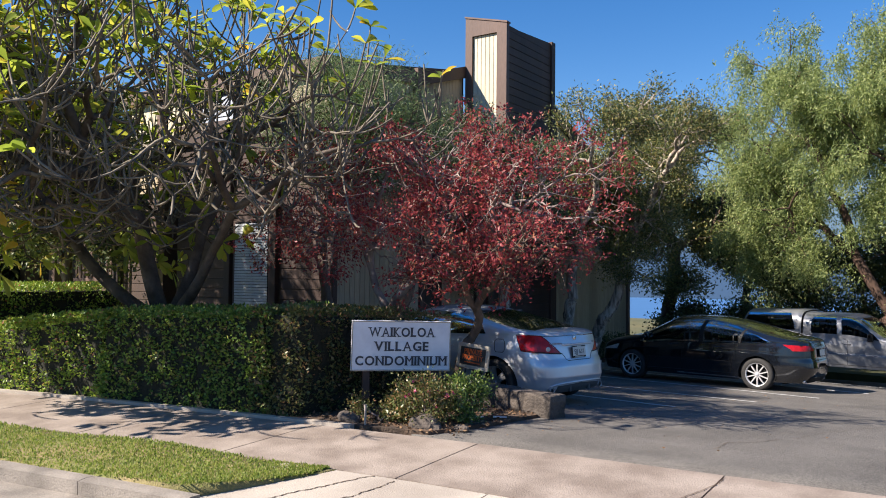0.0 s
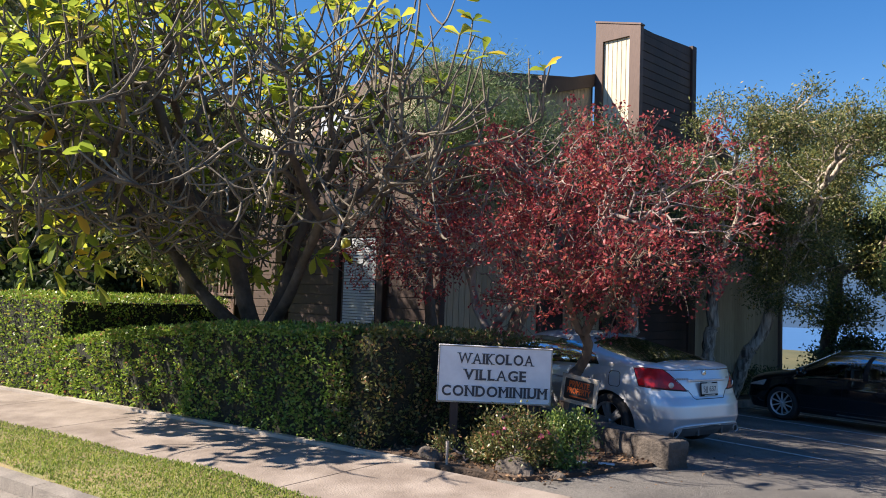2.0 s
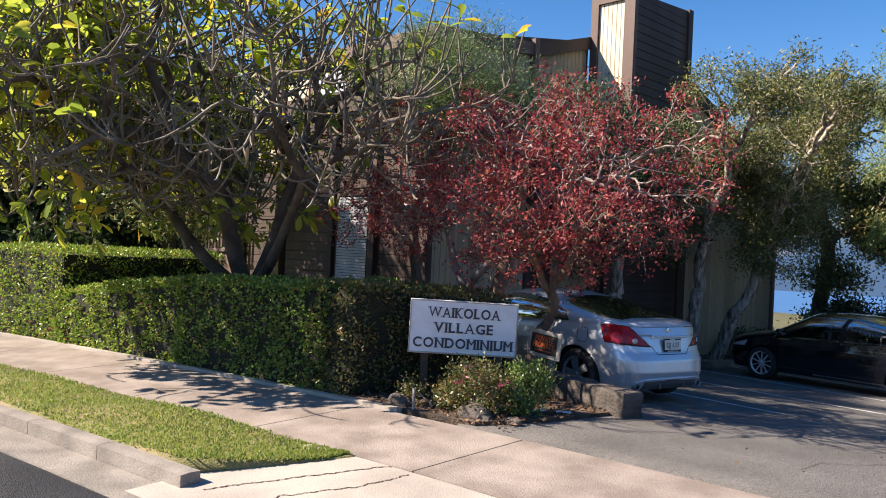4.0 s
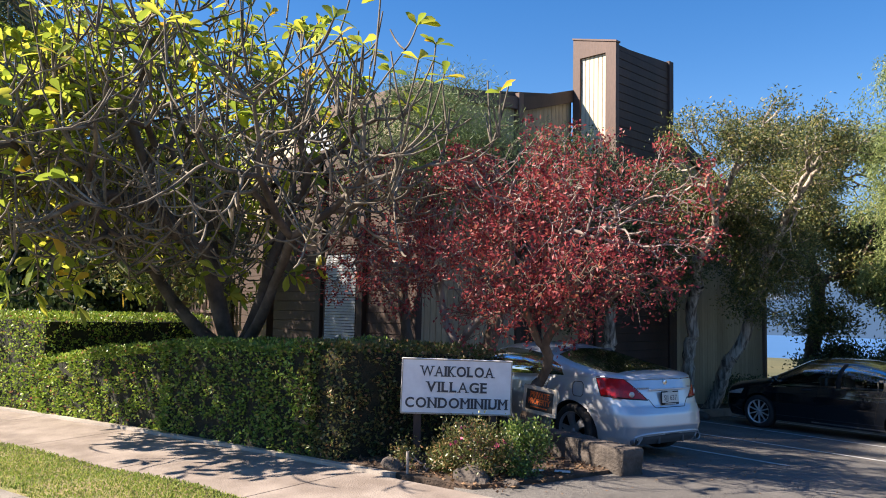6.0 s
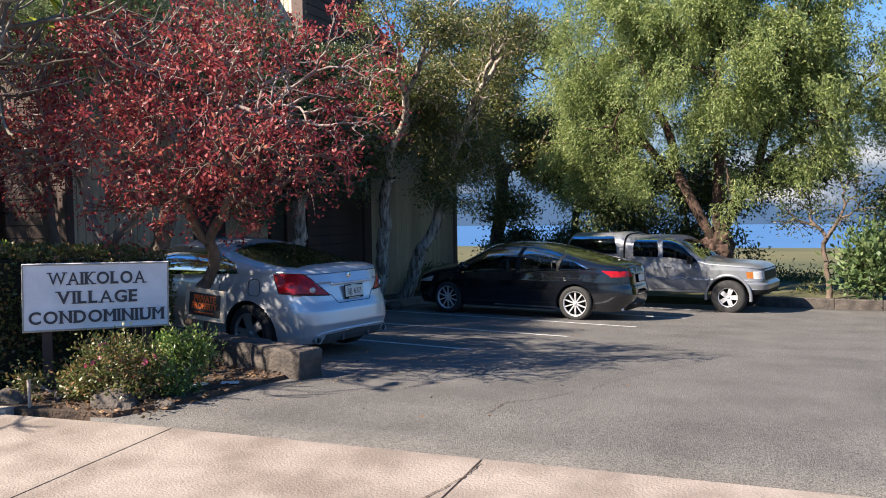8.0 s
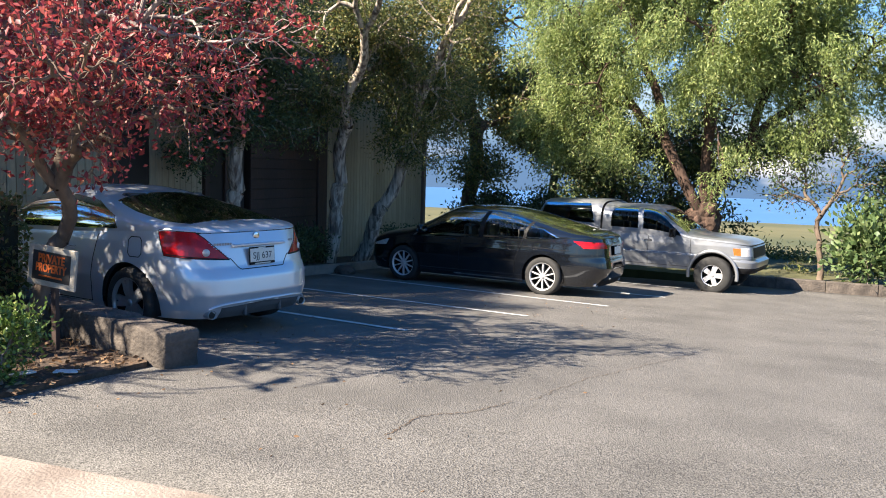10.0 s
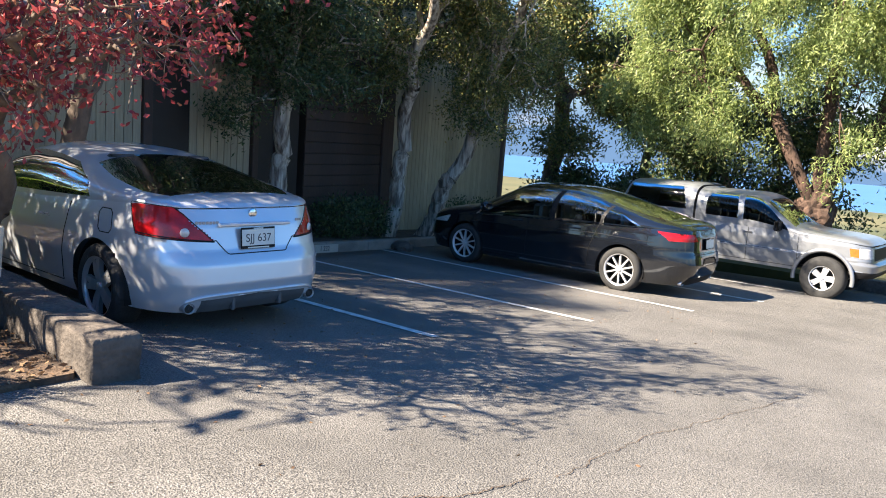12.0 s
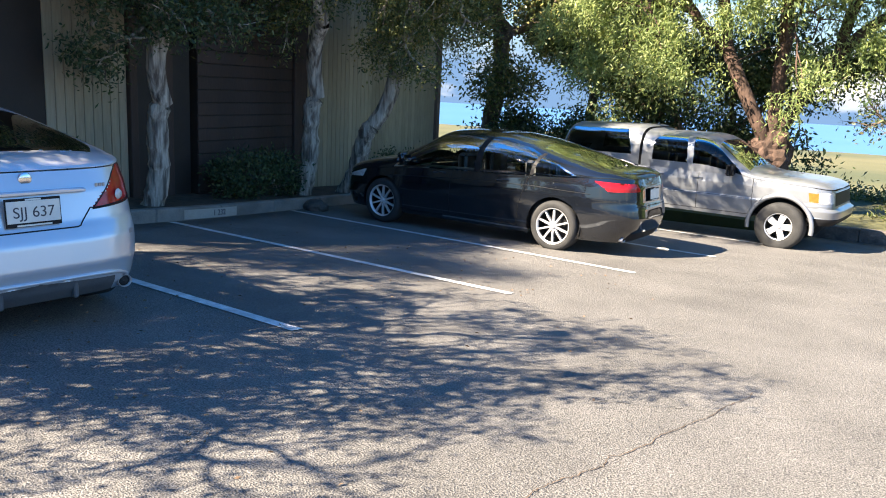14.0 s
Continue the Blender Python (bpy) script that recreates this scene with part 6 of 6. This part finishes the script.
tree("dark_tree", (-3.4, 27.4, -1.0), [(-3.4, 27.3, 1.9, 2.6, 1.2, 1.2), (-5.2, 27.5, 2.4, 1.7, 1.2, 1.0), (-1.6, 27.3, 2.2, 1.4, 1.1, 1.2), (-4.6, 27.6, 0.6, 1.5, 0.9, 0.7), (-1.9, 27.5, 0.3, 1.4, 0.9, 0.8), (0.4, 27.4, 2.4, 1.2, 0.9, 0.7)], 520, 0.0085, "bark_dk", "L_dk", "dark leafy undergrowth behind the pickup", 63, 38000, 0.12, 0.45, 0.42, 0.4, inner=0.1, spread=0.22, wob=0.2, gap=-0.05, freq=0.9)
tree("dark_bush", (-7.6, 27.6, -1.1), [(-7.6, 27.0, 0.0, 1.5, 0.8, 0.9), (-5.9, 28.2, 0.3, 1.1, 0.8, 0.8)], 200, 0.007, "bark_dk", "L_dk", "dark bush at the building's far corner", 64, 14000, 0.11, 0.5, 0.42, 0.4, inner=0.1, spread=0.2)
for i, (x, y, top) in enumerate(((-9.5, 30.5, -0.3), (-6.8, 31.0, -0.5), (-4.6, 30.2, -0.35), (-2.4, 30.6, -0.2), (-0.2, 29.6, -0.4), (2.2, 28.8, -0.5), (0.9, 26.2, -0.75))):
    tree("low_bush", (x, y, -1.2), [(x, y, top - 0.55, 1.5, 0.8, 0.5), (x + 0.7, y, top - 0.7, 1.2, 0.7, 0.45)], 110, 0.006, "bark_dk", "L_brush" if i % 2 else "L_mel", "sunlit yellow-green bush on the slope to the sea", 120 + i, 5200, 0.12, 0.4, 0.42, 0.4, inner=0.1, spread=0.2, group="bushes on the slope")
# thin bare tree and dark bush past the truck's nose
tree("bare_tree", (1.0, 24.6, -0.88), [(1.1, 24.7, 1.7, 1.3, 0.9, 1.1), (0.2, 24.8, 1.2, 0.9, 0.8, 0.6)], 170, 0.0062, "bark_dk", "L_dk", "thin bare-branched tree beyond the truck", 73, 1500, 0.09, 0.45, 0.43, 0.4, inner=0.1, spread=0.12, trunk_to=(0.95, 24.6, 0.0), wob=0.2)
# this bush's shade is put into its darkened leaf colour
tree("dark_bush", (3.4, 24.9, -0.9), [(3.2, 24.8, 0.7, 1.5, 1.0, 1.5), (4.8, 24.8, 0.9, 1.6, 1.0, 1.6), (2.3, 24.6, -0.1, 0.9, 0.7, 0.7), (6.4, 24.8, 0.9, 1.5, 1.0, 1.7)], 420, 0.008, "bark_dk", "L_shade", "dense green bush behind the far kerb, leaves darkened for shade", 74, 52000, 0.12, 0.45, 0.42, 0.4, inner=0.1, spread=0.2)
shrub("grassy_bush", (1.9, 24.3, -0.88), (0.5, 0.4, 0.75), 1800, "L_brush", 0.16, "dry pale twiggy bush behind the far kerb", 75)
for i, (x, y, sx) in enumerate(((-8.85, 22.6, 0.6), (-8.85, 24.0, 0.7), (-8.8, 18.0, 0.55), (-8.85, 18.9, 0.5), (-8.9, 14.6, 0.4), (-8.2, 25.2, 0.7))):
    shrub("dark_shrub", (x, y, lot_z(x, y) + 0.09), (sx * 0.75, sx, 0.34), 2600, "L_dk", 0.06, "dark low shrub at the foot of the wall", 80 + i, group="shrubs along the lot wall")


# ---- left background: palms, far trees and lawn edge ----
def palm(x, y, h, r0, seed, n_fronds, label):
    r = np.random.default_rng(seed)
    thing = empty("palm_tree", None, label, "palm", "palms beyond the hedge")
    z = np.linspace(-0.2, h, 26)
    rad = r0 * (1 + 0.35 * np.exp(-(z + 0.2) / 0.5)) * (1 - 0.25 * z / h) * (1 + 0.03 * (np.arange(26) % 2))
    P = np.stack([x + 0.02 * z, y + 0 * z, z], 1)
    V, F = tubes([(P, rad)], 14)
    obj("trunk", V, F, M["palmbark"], thing, smooth=True)
    c = np.array((x + 0.02 * h, y, h))
    stalks, PP, DD = [], [], []
    for k in range(n_fronds):
        a = 2 * math.pi * k / n_fronds + r.uniform(-0.2, 0.2)
        lift = r.uniform(-0.5, 0.9)
        ln = r.uniform(3.7, 4.7)
        t = np.linspace(0, 1, 16)
        out = np.array((math.cos(a), math.sin(a), 0))
        pts = c + out * (ln * t * (0.85 - 0.25 * t))[:, None] + np.array((0, 0, 1)) * (ln * (lift * t - (0.9 + 0.3 * lift) * t ** 2))[:, None]
        stalks.append((pts, np.linspace(0.03, 0.006, 16)))
        tt = np.repeat(np.linspace(0.12, 1, 46), 2)
        q = np.stack([np.interp(tt, t, pts[:, i]) for i in range(3)], 1)
        side = np.cross(out, (0, 0, 1)) * np.tile([1, -1], 46)[:, None]
        PP.append(q)
        DD.append(side + out * 0.5 + np.array((0, 0, -0.7)) + r.normal(size=q.shape) * 0.18)
    V, F = tubes(stalks, 5)
    tagged(obj("frond_ribs", V, F, M["bark_fr"], thing), kind="stuff")
    V, F = leaf_cloud(np.vstack(PP), np.vstack(DD), r, 0.75, 0.055)
    tagged(obj("fronds", V, F, M["L_palm"], thing), kind="stuff")


palm(-16.9, 6.35, 7.9, 0.29, 91, 27, "tall palm with a smooth grey trunk on the lawn")
palm(-25.5, 8.6, 9.4, 0.22, 92, 21, "palm with drooping fronds beyond the hedge")
for i, (x, y, s, hgt) in enumerate(((-31, 9.5, 2.6, 2.6), (-33, 5.5, 2.6, 2.4), (-28.5, 12.5, 2.4, 3.0), (-36, 12, 3.0, 3.6), (-27, 15.5, 2.2, 2.6), (-38, 2.5, 3.0, 2.8), (-23.5, 11.6, 1.2, 1.5))):
    tree("dark_tree", (x, y, -0.2), [(x, y, hgt * 1.2, s, s, hgt), (x + 0.6, y - 0.5, hgt * 0.4, s, s, hgt * 0.5), (x - 0.4, y, hgt * 2.1, s * 0.8, s * 0.8, hgt * 0.7)], 260, 0.012, "bark_dk", "L_shade", "dark leafy tree beyond the far lawn", 100 + i, 20000, 0.25, 0.5, 0.42, 0.4, inner=0.1, spread=0.3, group="trees beyond the lawn")

tree("leafy_tree", (-16.3, 10.6, -0.2), [(-16.2, 10.4, 4.4, 2.0, 1.7, 1.6), (-15.2, 10.6, 2.7, 1.5, 1.2, 1.1), (-17.6, 10.4, 3.0, 1.5, 1.3, 1.3)], 420, 0.0095, "bark_dk", "L_mel", "dull green leafy tree in front of the building wing", 110, 26000, 0.13, 0.45, 0.42, 0.4, inner=0.1, spread=0.22)

# ---- small things ----
def rock(c, s, seed, label, m="stone", sub=3):
    bm = bmesh.new()
    bmesh.ops.create_icosphere(bm, subdivisions=sub, radius=1.0)
    for v in bm.verts:
        k = 1 + 0.28 * noise.noise(v.co * 1.3 + Vector((seed * 7.1, 0, 0))) + 0.10 * noise.noise(v.co * 4 + Vector((0, seed, 0)))
        v.co = Vector((v.co.x * s[0] * k, v.co.y * s[1] * k, v.co.z * s[2] * k)) + Vector(c)
    me = bpy.data.meshes.new("rock")
    bm.to_mesh(me)
    bm.free()
    me.materials.append(M[m])
    return tagged(new("rock", me), label, "rock", "rocks in the bed")


rock((-4.80, 7.82, -0.10), (0.21, 0.16, 0.13), 1, "grey lava rock at the bed corner")
rock((-5.15, 8.25, -0.06), (0.22, 0.18, 0.14), 2, "half-buried dark lava rock under the sign")
rock((-5.72, 7.62, -0.09), (0.16, 0.10, 0.09), 3, "small pale rock by the edging")
rock((-4.45, 8.0, -0.12), (0.09, 0.07, 0.06), 4, "small rock by the asphalt edge")
rock((-7.85, 18.62, -0.68), (0.22, 0.16, 0.13), 5, "round grey stone against the kerb")

# low rough stone wall beside the coupe
wall_lo = empty("stone_wall", None, "low rough stone wall end beside the parked coupe", "wall")
for i, (x, y, ln, h) in enumerate(((-4.35, 9.52, 0.72, 0.28), (-5.02, 9.67, 0.70, 0.30), (-5.7, 9.82, 0.72, 0.32), (-6.4, 9.98, 0.7, 0.33))):
    bm = bmesh.new()
    bmesh.ops.create_cube(bm, size=1.0)
    bmesh.ops.bevel(bm, geom=bm.edges[:] , offset=0.09, segments=2, affect="EDGES", profile=0.6)
    bmesh.ops.subdivide_edges(bm, edges=bm.edges[:], cuts=2, use_grid_fill=True)
    R = Matrix.Rotation(radians(-13), 3, "Z")
    for v in bm.verts:
        k = 1 + 0.07 * noise.noise(v.co * 3 + Vector((i * 3.3, 0, 0)))
        p = R @ Vector((v.co.x * ln * k * 1.04, v.co.y * 0.30 * k, 0))
        v.co = Vector((x + p.x, y + p.y, lot_z(x, y) - 0.06 + (v.co.z + 0.5) * (h + 0.06) * (0.94 + 0.06 * k)))
    me = bpy.data.meshes.new("stone")
    bm.to_mesh(me)
    bm.free()
    me.materials.append(M["stone"])
    me.polygons.foreach_set("use_smooth", np.ones(len(me.polygons), bool))
    new("stone", me).parent = wall_lo

# faded bay number painted on the kerb
def kerb_number(y0, y1, text, y_text):
    zf = lambda y: lot_z(-8.1, y)
    V = [(-8.066, y, zf(y) + z) for y in np.linspace(y0, y1, 6) for z in (0.01, 0.14)]
    F = [[2 * i, 2 * i + 2, 2 * i + 3, 2 * i + 1] for i in range(5)]
    mark = tagged(obj("bay_marking", V, F, M["apron"]), "faded white paint panel with a bay number on the kerb", "road marking", kind="structure")
    lettering(text, 0.11, M["letters"], face((-8.062, y_text, zf(y_text) + 0.075), (0, 1, -0.06), (0, 0.06, 1)), mark, "bay_number", 0.001, 0.001)


kerb_number(15.95, 16.98, "1 232", 16.62)

# sprinkler pipe, bits of litter, fallen leaves
V, F = tubes([(np.array([(-5.40, 7.52, -0.15), (-5.40, 7.52, 0.05), (-5.40, 7.52, 0.12)]), [0.014, 0.014, 0.017])], 10)
tagged(obj("sprinkler_pipe", V, F, M["apron"], smooth=True), "thin upright white sprinkler pipe at the bed edge", "pipe")
for x, y, a in ((-4.42, 8.78, 30), (-4.62, 8.6, 80)):
    V, F = box((x, y, -0.085), (0.16, 0.07, 0.012), a, 0.004)
    tagged(obj("paper_scrap", V, F, M["litter"]), "white scrap of paper on the soil", "litter", "litter in the bed")
r = np.random.default_rng(77)
n = 2600
x = r.uniform(-8.0, -4.2, n)
y = r.uniform(7.55, 10.2, n)
keep = (x < -4.25 - 0.0) & (y < 9.6 + (-4.6 - x) * 0.19)
x, y = x[keep], y[keep]
P = np.stack([x, y, np.full(len(x), -0.09)], 1)
D = r.normal(size=P.shape) * np.array((1, 1, 0.15))
V, F = leaf_cloud(P, D, r, 0.05, 0.028)
tagged(obj("leaf_litter", V, F, M["L_litter"]), "dry brown leaves on the bed", "leaf litter", kind="stuff")
n = 900
x, y = r.uniform(-7.5, -1.0, n), r.uniform(8.0, 17.0, n)
k = np.exp(-((x + 4.5) / 2.0) ** 2) > r.uniform(0, 1, n)
x, y = x[k], y[k]
P = np.stack([x, y, [lot_z(a, b) + 0.004 for a, b in zip(x, y)]], 1)
D = r.normal(size=P.shape) * np.array((1, 1, 0.1))
V, F = leaf_cloud(P, D, r, 0.028, 0.015)
tagged(obj("leaf_litter", V, F, M["L_litter"]), "scattered small fallen leaves on the asphalt", "leaf litter", kind="stuff")

# hairline cracks in the asphalt and apron, filled dark
def crack(pts, w, z, m, label, seed):
    r = np.random.default_rng(seed)
    pts = np.array(pts, float)
    k = np.linspace(0, len(pts) - 1, 40 * (len(pts) - 1))
    X = np.interp(k, range(len(pts)), pts[:, 0]) + np.cumsum(r.normal(size=len(k))) * 0.006
    Y = np.interp(k, range(len(pts)), pts[:, 1]) + np.cumsum(r.normal(size=len(k))) * 0.006
    d = unit(np.stack([np.gradient(X), np.gradient(Y)], 1))
    ww = w * r.uniform(0.4, 1.3, len(k))
    V, F = [], []
    for i in range(len(k)):
        for s in (-1, 1):
            a, b = X[i] - d[i, 1] * ww[i] * s, Y[i] + d[i, 0] * ww[i] * s
            V.append((a, b, z(a, b) + 0.005))
    F = [[2 * i, 2 * i + 1, 2 * i + 3, 2 * i + 2] for i in range(len(k) - 1)]
    tagged(obj("crack", V, F, m), label, "crack", "ground cracks", kind="structure")


crack([(-1.97, 8.73), (-1.94, 8.94), (-1.91, 9.25), (-1.77, 9.4), (-1.61, 9.52), (-1.46, 9.89)], 0.004, lot_z, M["soil"], "dark open crack across the asphalt", 1)
crack([(-1.46, 9.89), (-1.42, 10.34), (-1.33, 10.85), (-1.04, 11.49), (-0.66, 12.93)], 0.0028, lot_z, M["soil"], "dark hairline crack across the asphalt", 6)
crack([(-1.4, 12.2), (0.2, 12.9), (2.2, 13.2)], 0.003, lot_z, M["street"], "dark hairline crack across the asphalt", 2)
ap_z = lambda x, y: walk_z(x, back(x) - 1.38) - 0.085 * max(0.0, back(x) - 1.38 - y)
crack([(-4.15, 6.12), (-4.45, 5.5), (-4.7, 4.8)], 0.007, ap_z, M["soil"], "dark crack across the concrete apron", 3)
crack([(-3.9, 6.1), (-3.95, 5.6), (-4.2, 5.1), (-4.2, 4.4)], 0.006, ap_z, M["soil"], "dark crack across the concrete apron", 4)
crack([(-1.55, 7.6), (-1.62, 7.0), (-1.75, 6.35)], 0.005, lambda x, y: walk_z(x, y) + 0.002, M["soil"], "dark crack along a sidewalk joint", 5)
